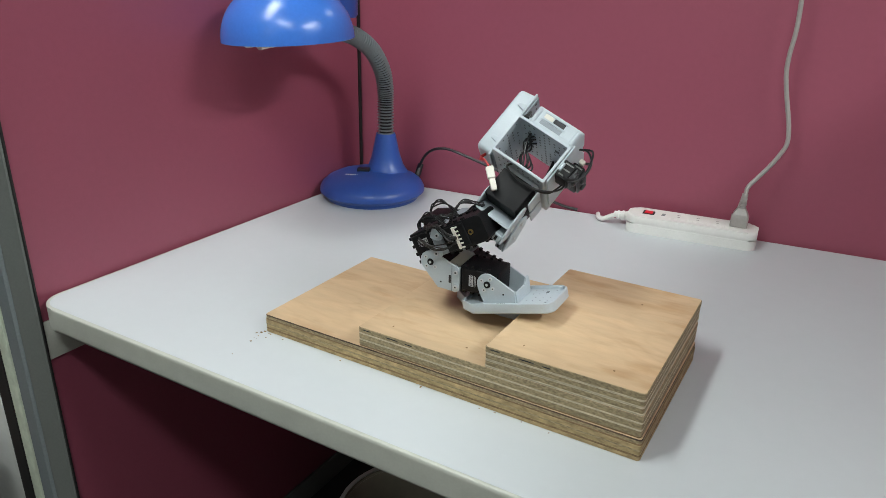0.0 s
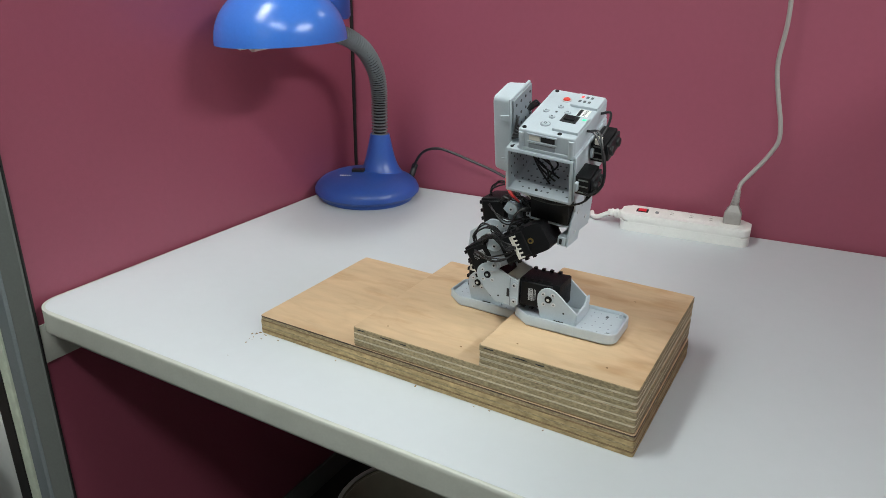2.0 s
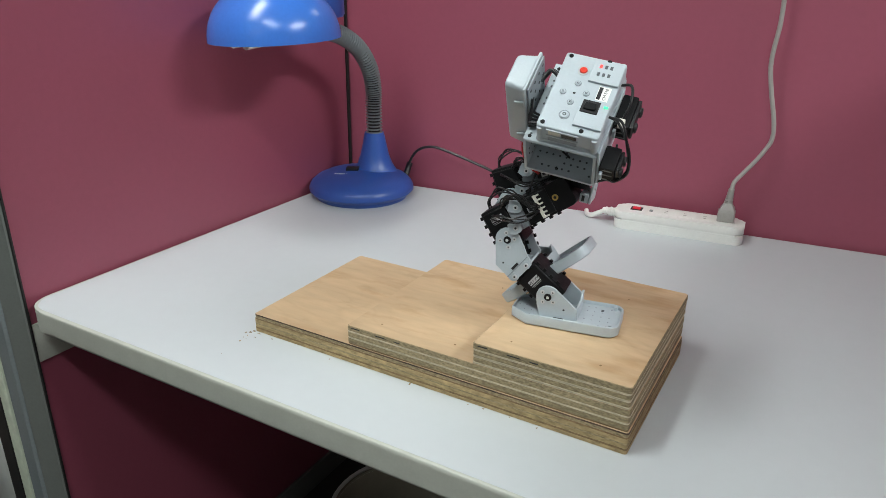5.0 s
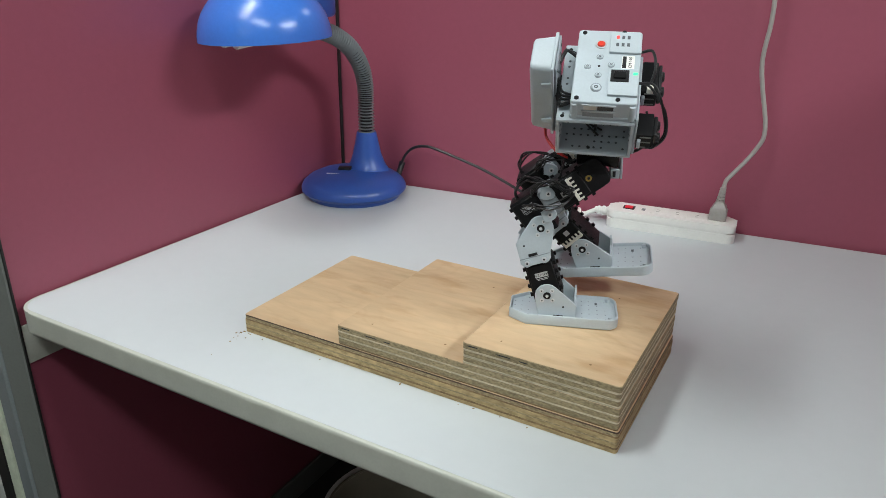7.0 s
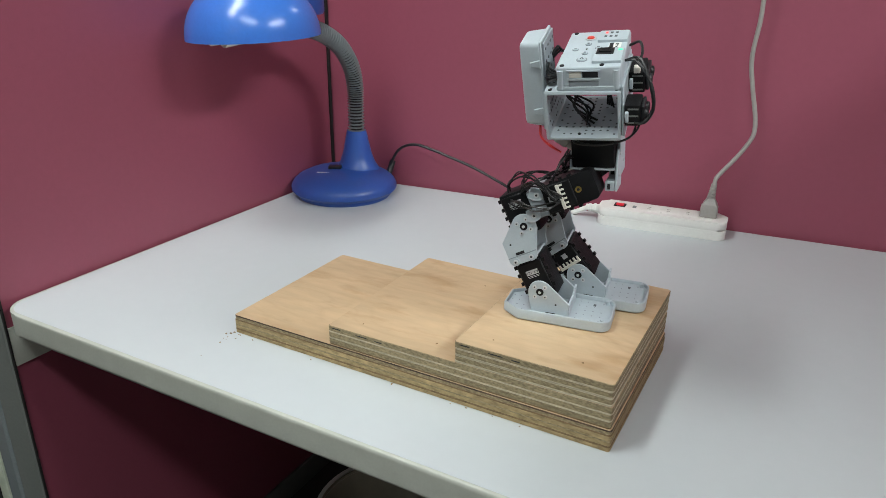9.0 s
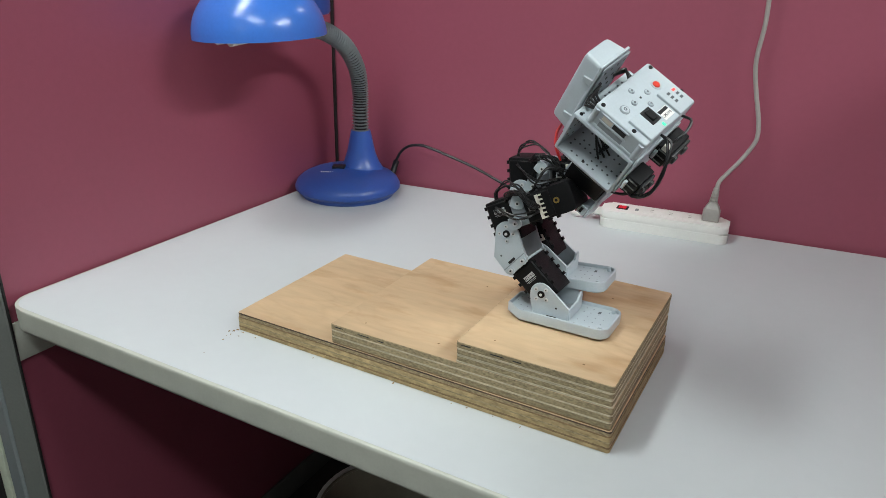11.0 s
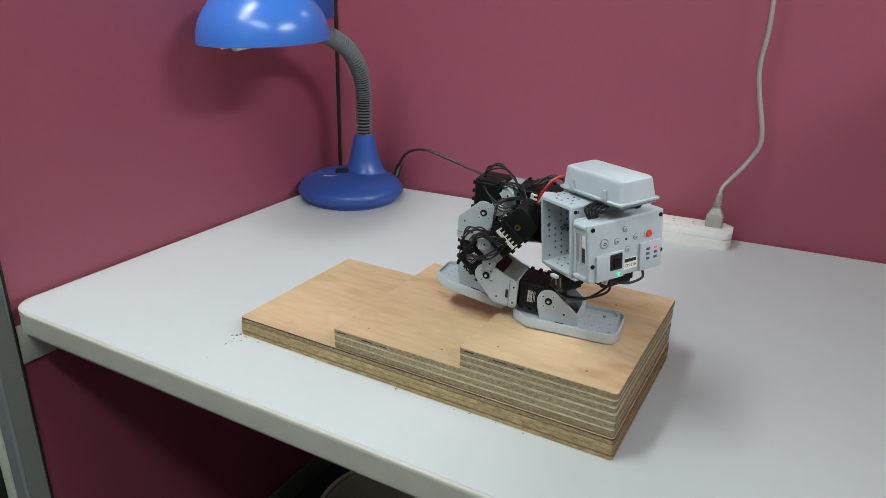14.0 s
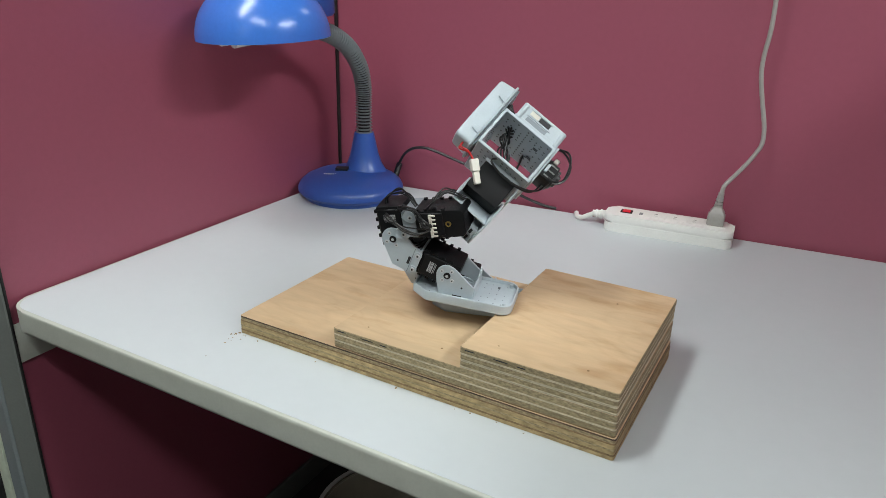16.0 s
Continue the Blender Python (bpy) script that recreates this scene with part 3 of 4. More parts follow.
def servo(axis):
    """A servo body; its shaft turns about y at the origin. axis z: it reaches up along z; axis -x: back along x; hip: its shaft is at the upper end."""
    bm = bmesh.new()
    if axis == "z":
        add_box(bm, -0.016, 0.016, -0.0188, 0.0188, -0.0112, 0.0375, 0.0022, 2)
        add_box(bm, -0.0145, 0.0145, -0.0202, 0.0202, -0.003, 0.0345, 0.001, 1)
        add_tabs(bm, -0.003, 0.037, 0.016, 0.0188, lambda m, c0, c1, l, h, l2, h2: add_box(m, l, h, l2, h2, c0, c1))
        add_disc(bm, (0, -0.0202, 0), 0.0105, 0.0012, "y", 20)
    elif axis == "-x":
        add_box(bm, -0.0375, 0.0112, -0.0188, 0.0188, -0.016, 0.016, 0.0022, 2)
        add_box(bm, -0.0345, 0.003, -0.0202, 0.0202, -0.0145, 0.0145, 0.001, 1)
        add_tabs(bm, -0.037, 0.003, 0.016, 0.0188, lambda m, c0, c1, l, h, l2, h2: add_box(m, c0, c1, l2, h2, l, h))
    else:
        out = [(-0.016, -0.046), (0.016, -0.046), (0.016, -0.002)] + arc(0.010, 0.0055, 0.006, 0, 90, 4) + arc(-0.010, 0.0055, 0.006, 90, 180, 4) + [(-0.016, -0.002)]
        add_prism(bm, out, -0.0188, 0.0188, "y", 0.0016, 2)
        add_prism(bm, [(-0.0145, -0.045), (0.0145, -0.045), (0.0135, -0.013), (-0.0135, -0.013)], -0.0202, 0.0202, "y", 0.0008, 1)
        add_tabs(bm, -0.047, -0.007, 0.016, 0.0188, lambda m, c0, c1, l, h, l2, h2: add_box(m, l, h, l2, h2, c0, c1))
    return bm


def add_horn(parent, c, name="horn"):
    """A pale screw ring, its four bolts and the dark centre, on the outer face (towards -y)."""
    x, y, z = c
    part("horn_screw", add_disc(add_disc(bmesh.new(), (x, y, z), 0.0042, 0.0008, "y", 16), (x, y - 0.0008, z), 0.0024, 0.0006, "y", 12), M_SERVO, parent, "dark centre screw")
    part("screw_head", add_disc(bmesh.new(), (x, y - 0.0012, z), 0.0017, 0.0008, "y", 10), M_METAL, parent)
    for a in (50, 140, 230, 320):
        bx, bz = x + 0.0082 * math.cos(radians(a)), z + 0.0082 * math.sin(radians(a))
        bm = add_disc(bmesh.new(), (bx, y, bz), 0.0023, 0.0007, "y", 12)
        part("bolt", bm, M_METAL, parent)
        part("bolt_socket", add_disc(bmesh.new(), (bx, y - 0.0007, bz), 0.0008, 0.0003, "y", 8), M_BLACK, parent)


def add_bolt(parent, c, r=0.0026):
    x, y, z = c
    part("bolt", add_disc(bmesh.new(), (x, y, z), r, 0.0014, "y", 12), M_METAL, parent)
    part("bolt_socket", add_disc(bmesh.new(), (x, y - 0.0014, z), r * 0.45, 0.0003, "y", 8), M_BLACK, parent)


def add_label(parent, m):
    """A silver sticker with its type in dark letters and bars of small print."""
    part("sticker", box(-0.0072, 0.0072, -0.0027, 0.0027, 0, 0.0003), M_LABEL, parent, "silver type label", m, smooth=False)
    words("AX-12A", 0.0044, 0.0001, M_BLACK, parent, m @ pose(0, 0, 0.0004, 0, 0, 180), "print")
    bm = bmesh.new()
    add_box(bm, -0.0072, 0.0072, -0.0046, -0.0040, 0, 0.0002)
    add_box(bm, -0.0060, 0.0060, -0.0060, -0.0055, 0, 0.0002)
    part("print", bm, M_LABEL, parent, "", m, smooth=False)


def add_comb(parent, m):
    bm = box(-0.0135, 0.0135, -0.0022, 0.0010, -0.001, 0.0022, 0.0003, 1)
    for k in range(6):
        add_box(bm, -0.0130 + k * 0.0049, -0.0112 + k * 0.0049, 0.0010, 0.0052, -0.001, 0.0018)
    part("connector", bm, M_CREAM, parent, "cream comb-shaped wire connector", m, smooth=False)


def tray_outline(e):
    """Outline of the foot, drawn in by e."""
    x0, x1, yn, yf = -0.0415 + e, 0.0795 - e, -0.0315 + e, 0.0315 - e
    r = 0.013 - e * 0.5
    return ([(x0, yn + 0.015 - e * 0.6), (-0.022, yn)] + arc(x1 - r, yn + r, r, 270, 360, 5) + arc(x1 - r, yf - r, r, 0, 90, 5) + [(-0.022, yf), (x0, yf - 0.015 + e * 0.6)])


def build_foot(robot):
    floor_z = -SOLE + 0.0088
    f = part("foot", prism(tray_outline(0.0006), -SOLE + 0.0012, floor_z, "z", 0.0006, 1), M_GREY, robot, "grey plastic foot plate with a raised rim")
    bm = bmesh.new()
    a, b = tray_outline(0.0), tray_outline(0.0024)
    h = 0.0128
    rows = [[bm.verts.new((x, y, z)) for x, y in o] for o, z in ((tray_outline(0.0016), -SOLE), (a, -SOLE + 0.0016), (a, -SOLE + h - 0.0008), (tray_outline(0.0007), -SOLE + h), (tray_outline(0.0018), -SOLE + h), (b, -SOLE + h - 0.0008), (b, floor_z - 0.002))]
    n = len(a)
    for r, q in zip(rows, rows[1:] + rows[:1]):
        for i in range(n):
            bm.faces.new((r[i], r[(i + 1) % n], q[(i + 1) % n], q[i]))
    part("rim", bm, M_GREY, f)
    # holes aren't cut: flat discs, the shade inside put into their darker grey
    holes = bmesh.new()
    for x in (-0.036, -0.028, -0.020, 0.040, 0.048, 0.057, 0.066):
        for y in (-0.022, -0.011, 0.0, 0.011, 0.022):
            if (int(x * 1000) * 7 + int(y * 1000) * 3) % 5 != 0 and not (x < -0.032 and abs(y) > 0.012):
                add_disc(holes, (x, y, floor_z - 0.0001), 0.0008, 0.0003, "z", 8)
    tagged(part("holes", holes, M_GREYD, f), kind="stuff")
    for y in (-0.024, 0.024):
        part("peg", lathe([(0, floor_z), (0.0024, floor_z), (0.0022, floor_z + 0.0042), (0, floor_z + 0.0044)], 12, pose(0.070, y, 0)), M_GREY, f)
    part("toe_slot", box(0.055, 0.058, 0.014, 0.019, floor_z - 0.0001, floor_z + 0.0003), M_GREYDD, f, smooth=False)
    # ankle bracket: two cheeks, a leaning front web with ribs
    cheek = arc(0, 0, 0.0132, 48, 190, 10) + [(-0.0120, -0.010), (-0.0085, floor_z), (0.0320, floor_z), (0.0330, -0.0100)]
    for y0 in (-0.0232, 0.0208):
        part("cheek", prism(cheek, y0, y0 + 0.0024, "y", 0.0005, 1), M_GREY, f)
    part("web", prism([(-0.0206, floor_z), (0.0206, floor_z), (0.0206, -0.0040), (0.0130, -0.0050), (0.008, -0.0120), (-0.008, -0.0120), (-0.0206, -0.0120)], 0.0310, 0.0334, "x", 0.0004, 1), M_GREY, f)
    for y in (-0.013, -0.0065, 0.0, 0.0065, 0.013):
        part("gusset", prism([(0.0255, floor_z), (0.0310, floor_z), (0.0310, -0.0145)], y - 0.0008, y + 0.0008, "y"), M_GREY, f, smooth=False)
    part("slot", box(0.008, 0.019, -0.0238, -0.0230, floor_z - 0.0001, floor_z + 0.0018), M_BLACK, f, smooth=False)
    part("pin_hole", add_disc(bmesh.new(), (0.0185, -0.0231, -0.0125), 0.0012, 0.0004, "y", 8), M_BLACK, f)
    add_horn(f, (0, -0.0232, 0))
    return f


def build_shin(robot, outer):
    s = part("lower_leg", servo("z"), M_SERVO, robot, "black servo with a grey knee bracket")
    plate = ([(-0.0150, 0.0365), (0.0125, 0.0365), (0.0160, 0.0400), (0.0168, 0.0470), (0.0275, KNEE_Z - 0.007)] + arc(KNEE_X, KNEE_Z, 0.0138, -18, 122, 12)
             + [(-0.0168, 0.0650), (-0.0172, 0.0475), (-0.0182, 0.0410)])
    for y0 in (-0.0238, 0.0214):
        part("knee_cheek", prism(plate, y0, y0 + 0.0024, "y", 0.0005, 1), M_GREY, s)
    part("knee_back", box(-0.0170, -0.0146, -0.0214, 0.0214, 0.0475, 0.0630, 0.0004, 1), M_GREY, s)
    part("knee_base", box(-0.0165, 0.0125, -0.0214, 0.0214, 0.0378, 0.0404, 0.0004, 1), M_GREY, s)
    part("slot", box(-0.0070, 0.0030, -0.0242, -0.0236, 0.0470, 0.0500), M_BLACK, s, "dark slot", smooth=False)
    part("ledge", box(-0.0172, 0.0160, -0.0243, -0.0237, 0.0455, 0.0464), M_GREYD, s, smooth=False)
    for x in (-0.0108, 0.0084):
        part("lobe", add_disc(bmesh.new(), (x, -0.0236, 0.0405), 0.0047, 0.0010, "y", 16), M_GREY, s)
        add_bolt(s, (x, -0.0246, 0.0405))
    part("pin_hole", add_disc(bmesh.new(), (-0.0085, -0.0237, 0.0605), 0.0011, 0.0004, "y", 8), M_BLACK, s)
    add_horn(s, (KNEE_X, -0.0238, KNEE_Z))
    if outer:
        add_label(s, pose(0, -0.0202, 0.0225, 90, 0, 0))
    else:
        add_comb(s, pose(0, -0.0202, 0.0150, 90, 0, 0))
        part("tag", box(-0.003, 0.003, -0.0206, -0.0201, 0.024, 0.030), M_LABEL, s, "small numbered sticker", smooth=False)
    for x, z in ((-0.0130, 0.031), (0.0130, 0.031), (-0.0130, 0.0165), (0.0130, 0.0165)):
        part("case_screw", add_disc(bmesh.new(), (x, -0.0187, z), 0.0012, 0.0004, "y", 8), M_METAL, s)
    return s


def build_thigh(robot, outer):
    """Origin at the knee shaft; the knee servo lies along -x, the hip servo stands on it along z, set outwards."""
    t = part("upper_leg", servo("-x"), M_SERVO, robot, "two black servos joined by grey brackets")
    sy = -0.0085 if outer else 0.0085
    part("hip_servo", servo("hip"), M_SERVO, t, "", pose(HIP_X, sy, HIP_Z))
    face = sy - 0.0202
    add_comb(t, pose(HIP_X + 0.0010, face, 0.0525, 90, 0, 0))
    if outer:
        add_label(t, pose(-0.0255, -0.0202, 0.0, 90, -90, 0))
        part("insert", add_disc(bmesh.new(), (HIP_X, sy - 0.0186, 0.0715), 0.0034, 0.0010, "y", 14), M_GOLD, t, "brass threaded insert")
        part("insert_hole", add_disc(bmesh.new(), (HIP_X, sy - 0.0196, 0.0715), 0.0016, 0.0003, "y", 10), M_BLACK, t)
    else:
        part("shaft_cap", add_disc(bmesh.new(), (HIP_X, sy - 0.0186, HIP_Z - 0.004), 0.0062, 0.0010, "y", 18), M_LABEL, t, "silver shaft cap")
    # grey clips that carry the hip servo on the knee servo
    for x, z, a in ((-0.0273, 0.0282, 35), (-0.0073, 0.0170, 8)):
        clip = [(-0.0062, -0.008), (0.0055, -0.009), (0.0070, -0.003)] + arc(0, 0.001, 0.0062, -10, 190, 8) + [(-0.0072, -0.003)]
        part("clip", prism(clip, -0.0014, 0.0014, "y", 0.0004, 1), M_GREY, t, "", pose(x, -0.0270, z, 0, a, 0))
        part("clip_arm", box(x - 0.0045, x + 0.0045, -0.0256, -0.0150, z - 0.0045, z + 0.0035, 0.0006, 1), M_GREY, t)
        add_bolt(t, (x, -0.0284, z), 0.0028)
    part("joint_plate", box(HIP_X - 0.0155, HIP_X + 0.0155, min(sy, 0) - 0.0175, max(sy, 0) + 0.0175, 0.0168, 0.0330, 0.001, 1), M_GREYD, t)
    part("tag", box(HIP_X - 0.0032, HIP_X + 0.0032, face - 0.0004, face + 0.0001, 0.0385, 0.0455), M_LABEL, t, "small numbered sticker", smooth=False)
    part("tag_mark", box(HIP_X - 0.0014, HIP_X + 0.0014, face - 0.0006, face - 0.0003, 0.0400, 0.0440), M_BLACK, t, smooth=False)
    # wires looped from servo to servo
    rnd = random.Random(11 if outer else 23)

    def loose(p, d):
        return tuple(c + rnd.uniform(-d, d) for c in p)

    w = face - 0.004
    for k in range(7):
        part("wire", tube(spline([loose((-0.034, -0.018, 0.010), 0.003), loose((-0.041, -0.028, 0.022), 0.004), loose((-0.036, w - 0.004, 0.038), 0.005), loose((-0.022, w - 0.004, 0.048), 0.004), loose((HIP_X, face - 0.002, 0.0520), 0.002)], 6), 0.00085, 6), M_CABLE, t)
    for k in range(4):
        part("wire", tube(spline([loose((-0.030, -0.019, -0.004), 0.003), loose((-0.024, -0.031, 0.008), 0.004), loose((-0.014, -0.034, 0.024), 0.004), loose((-0.012, w - 0.002, 0.040), 0.004), loose((HIP_X + 0.004, face - 0.002, 0.0520), 0.002)], 6), 0.00085, 6), M_CABLE, t)
    for k in range(4):
        part("wire", tube(spline([loose((-0.036, -0.006, -0.008), 0.003), loose((-0.047, -0.006, -0.004), 0.003), loose((-0.052, -0.004, 0.010), 0.004), loose((-0.044, -0.006, 0.024), 0.004), loose((-0.032, -0.010, 0.034), 0.003)], 6), 0.0009, 6), M_CABLE, t)
    for k in range(4):
        part("wire", tube(spline([loose((-0.034, sy - 0.014, 0.046), 0.002), loose((-0.044, sy - 0.012, 0.056), 0.004), loose((-0.048, sy - 0.002, 0.072), 0.005), loose((-0.038, sy + 0.006, 0.088), 0.003)], 6), 0.0009, 6), M_CABLE, t)
    return t


def build_hip(robot, side):
    """Grey bracket between the hip servo and the roll servo; its origin is the hip pitch shaft."""
    h = part("hip_bracket", box(-0.0180, 0.0270, -0.0175, 0.0175, 0.0118, 0.0140, 0.0006, 1), M_GREY, robot, "grey plastic hip bracket")
    ear = [(-0.0165, -0.010), (0.0165, -0.010), (0.0165, 0.020)] + arc(0, 0.027, 0.0115, 10, 170, 8) + [(-0.0165, 0.020)]
    part("front_arm", prism(ear, 0.0272, 0.0296, "x", 0.0005, 1), M_GREY, h)
    part("rear_arm", prism([(-0.0140, 0.0118), (0.0140, 0.0118), (0.0140, 0.018)] + arc(0, 0.025, 0.0105, 10, 170, 8) + [(-0.0140, 0.018)], -0.0204, -0.0182, "x", 0.0005, 1), M_GREY, h)
    part("front_foot", box(0.0170, 0.0268, -0.0165, 0.0165, -0.0100, 0.0004, 0.0008, 1), M_GREY, h)
    part("slot", box(0.0195, 0.0225, -0.0172, -0.0164, -0.0080, -0.0020), M_BLACK, h, "dark slot", smooth=False)
    for z in (0.004, 0.027):
        part("bolt", add_disc(bmesh.new(), (0.0296, 0, z), 0.0022, 0.0008, "x", 10), M_METAL, h)
    return h


def perforated(bm, put, us, vs, r=0.0012):
    for i, u in enumerate(us):
        for j, v in enumerate(vs):
            if (i * 5 + j * 3 + i * j) % 7 > 2:
                put(bm, u, v, r)


def build_body(robot):
    # square tube, open to both sides
    x0, x1, z0, z1, ya, yb = -0.0378, 0.0348, 0.0587, 0.1100, -0.0515, 0.0445
    outer, th = rounded(x0, x1, z0, z1, 0.0012, 1), 0.0030
    bm = bmesh.new()
    inner = rounded(x0 + th, x1 - th, z0 + th, z1 - th, 0.0008, 1)
    n = len(outer)
    rows = [[bm.verts.new((x, y, z)) for x, z in o] for o, y in ((outer, ya + 0.0004), (rounded(x0 + 0.0005, x1 - 0.0005, z0 + 0.0005, z1 - 0.0005, 0.0012, 1), ya), (inner, ya), (inner, yb), (outer, yb))]
    for r, q in zip(rows, rows[1:] + rows[:1]):
        for i in range(n):
            bm.faces.new((r[i], r[(i + 1) % n], q[(i + 1) % n], q[i]))
    frame_ob = part("body_frame", bm, M_GREY, robot, "grey perforated square body frame")
    # flat discs and squares for the perforations, coloured dark as shaded openings
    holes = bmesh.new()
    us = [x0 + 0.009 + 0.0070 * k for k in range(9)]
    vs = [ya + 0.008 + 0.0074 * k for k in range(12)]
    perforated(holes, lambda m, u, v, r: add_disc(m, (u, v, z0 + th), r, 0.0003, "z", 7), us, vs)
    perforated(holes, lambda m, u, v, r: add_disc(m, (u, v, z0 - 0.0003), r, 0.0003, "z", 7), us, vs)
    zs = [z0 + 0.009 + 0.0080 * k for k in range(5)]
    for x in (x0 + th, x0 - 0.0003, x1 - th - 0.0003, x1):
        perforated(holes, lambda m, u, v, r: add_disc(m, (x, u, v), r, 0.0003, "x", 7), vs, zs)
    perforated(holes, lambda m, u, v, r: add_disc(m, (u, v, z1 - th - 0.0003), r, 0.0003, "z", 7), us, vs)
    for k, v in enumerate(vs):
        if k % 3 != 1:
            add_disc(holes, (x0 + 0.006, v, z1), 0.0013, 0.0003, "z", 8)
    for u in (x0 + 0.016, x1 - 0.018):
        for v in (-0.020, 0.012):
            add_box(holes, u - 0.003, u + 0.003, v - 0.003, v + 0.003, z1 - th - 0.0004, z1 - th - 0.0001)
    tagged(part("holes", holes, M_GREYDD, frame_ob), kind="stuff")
    for x, y in ((x0 + 0.0055, ya + 0.005), (x1 - 0.004, ya + 0.004), (x0 + 0.0055, yb - 0.006)):
        part("screw", add_disc(bmesh.new(), (x, y, z1), 0.0019, 0.0006, "z", 10), M_SERVO, frame_ob)
    # wires inside the frame
    for k in range(7):
        o, v = 0.0034 * k, (0.0, 0.004, -0.003, 0.006, -0.005, 0.002, 0.007)[k]
        part("wire", tube(spline([(-0.020 + v, -0.026 + o, 0.1068), (-0.016 - v, -0.030 + o, 0.094), (-0.008 + v * 1.5, -0.030 + o, 0.078), (0.002 - v, -0.028 + o, 0.062)], 6), 0.0011, 6), M_CABLE, frame_ob)
    for k in range(4):
        o = 0.0024 * k
        part("wire", tube(spline([(0.010, 0.018 + o, 0.1068), (0.014, 0.014 + o, 0.092), (0.020 - o, 0.012 + o, 0.064)], 6), 0.0012, 6), M_CABLE, frame_ob)

    # controller
    c0, c1, cn, cf, cz0, cz1 = -0.0252, 0.0345, -0.0482, 0.0430, 0.1104, 0.1330
    con = part("controller", prism(rounded(c0, c1, cn, cf, 0.003, 3), cz0, cz1, "z", 0.0018, 3), M_GREY, robot, "light grey controller box with buttons and lights")
    part("skirt", prism(rounded(c0 - 0.0010, c1 + 0.0006, cn - 0.0010, cf + 0.0010, 0.003, 3), cz0 - 0.0002, cz0 + 0.0040, "z", 0.0006, 1), M_GREY, con)
    part("switch_panel", box(0.0070, c1 - 0.0006, -0.0400, -0.0075, cz1 - 0.0005, cz1 + 0.0028, 0.0010, 2), M_GREY, con)
    part("light_panel", box(0.0050, c1 - 0.0006, 0.0125, 0.0385, cz1 - 0.0005, cz1 + 0.0028, 0.0010, 2), M_GREY, con)
    part("power_switch", box(0.0085, 0.0250, -0.0245, -0.0100, cz1 + 0.002, cz1 + 0.0036, 0.0004, 1), M_BLACK, con, "black rocker power switch")
    part("rocker", box(0.0110, 0.0225, -0.0215, -0.0130, cz1 + 0.003, cz1 + 0.0052, 0.0008, 1), M_SERVO, con)
    part("power_light", box(0.0285, 0.0325, -0.0155, -0.0125, cz1 + 0.0024, cz1 + 0.0034, 0.0003, 1), M_LED_GREEN, con, "lit green power light")
    for i in range(2):
        for j in range(3):
            lit = (i, j) == (0, 0)
            x, y = 0.0120 + 0.0050 * j, 0.0315 - 0.0095 * i
            part("status_light", box(x - 0.0013, x + 0.0013, y - 0.0020, y + 0.0020, cz1 + 0.0022, cz1 + 0.0031), M_LED_RED if lit else M_GREYDD, con, "lit red status light" if lit else "", smooth=False)
    bx, by = -0.0030, 0.0242
    part("reset_ring", lathe([(0.0040, 0), (0.0056, 0), (0.0056, 0.0010), (0.0040, 0.0010), (0.0040, 0)], 24), M_LABEL, con, "", pose(bx, by, cz1 - 0.0002))
    part("reset_button", lathe([(0, 0), (0.0039, 0), (0.0037, 0.0014), (0.0030, 0.0020), (0, 0.0021)], 20), M_REDBTN, con, "round red push button", pose(bx, by, cz1 - 0.0002))
    for x, y, r in ((-0.0030, 0.0080, 0.0032), (-0.0135, -0.0050, 0.0032), (0.0080, -0.0015, 0.0032), (-0.0030, -0.0150, 0.0032), (-0.0036, -0.0303, 0.0052)):
        part("button_ring", lathe([(r * 0.82, 0), (r, 0), (r, 0.0006), (r * 0.82, 0.0006), (r * 0.82, 0)], 22), M_GREYD, con, "", pose(x, y, cz1 - 0.0001))
        part("button", lathe([(0, 0), (r * 0.78, 0), (r * 0.74, 0.0012), (r * 0.5, 0.0016), (0, 0.0016)], 20), M_GREY, con, "round grey push button", pose(x, y, cz1 - 0.0001))
        part("button_mark", lathe([(r * 0.18, 0), (r * 0.36, 0), (r * 0.36, 0.0002), (r * 0.18, 0.0002), (r * 0.18, 0)], 10), M_GREYDD, con, "", pose(x, y, cz1 + 0.0015))
    part("speaker_hole", add_disc(bmesh.new(), (-0.0030, -0.0035, cz1 - 0.0001), 0.0013, 0.0004, "z", 8), M_BLACK, con)
    for x, y in ((-0.0200, -0.0437), (0.0170, -0.0437), (-0.0197, 0.0386), (0.0175, 0.0405)):
        part("screw", add_disc(bmesh.new(), (x, y, cz1 - 0.0004), 0.0022, 0.0012, "z", 12), M_SERVO, con)
    part("sticker", box(0.0175, 0.0290, -0.0060, 0.0105, cz1 + 0.0001, cz1 + 0.0004), M_WHITE, con, "white and black type label", smooth=False)
    bm = bmesh.new()
    add_box(bm, 0.0180, 0.0215, -0.0050, 0.0095, cz1 + 0.0004, cz1 + 0.0006)
    part("print", bm, M_BLACK, con, smooth=False)
    words("CM-510", 0.0042, 0.0001, M_BLACK, con, pose(0.0252, 0.0022, cz1 + 0.00045, 0, 0, 90), "print")
    # sockets in the near and far side
    for y, s in ((cn, -1), (cf, 1)):
        for a, b, lo, hi, m in ((-0.013, -0.0015, 0.1230, 0.1285, M_CREAM), (-0.0005, 0.0140, 0.1230, 0.1285, M_BLACK), (-0.0135, 0.0145, 0.1130, 0.1195, M_GREYD)):
            e = y + s * 0.0006
            part("socket", box(a, b, min(e, e - s * 0.003), max(e, e - s * 0.003), lo, hi, 0.0002, 1), m, con, smooth=False)
        e = y + s * 0.0012
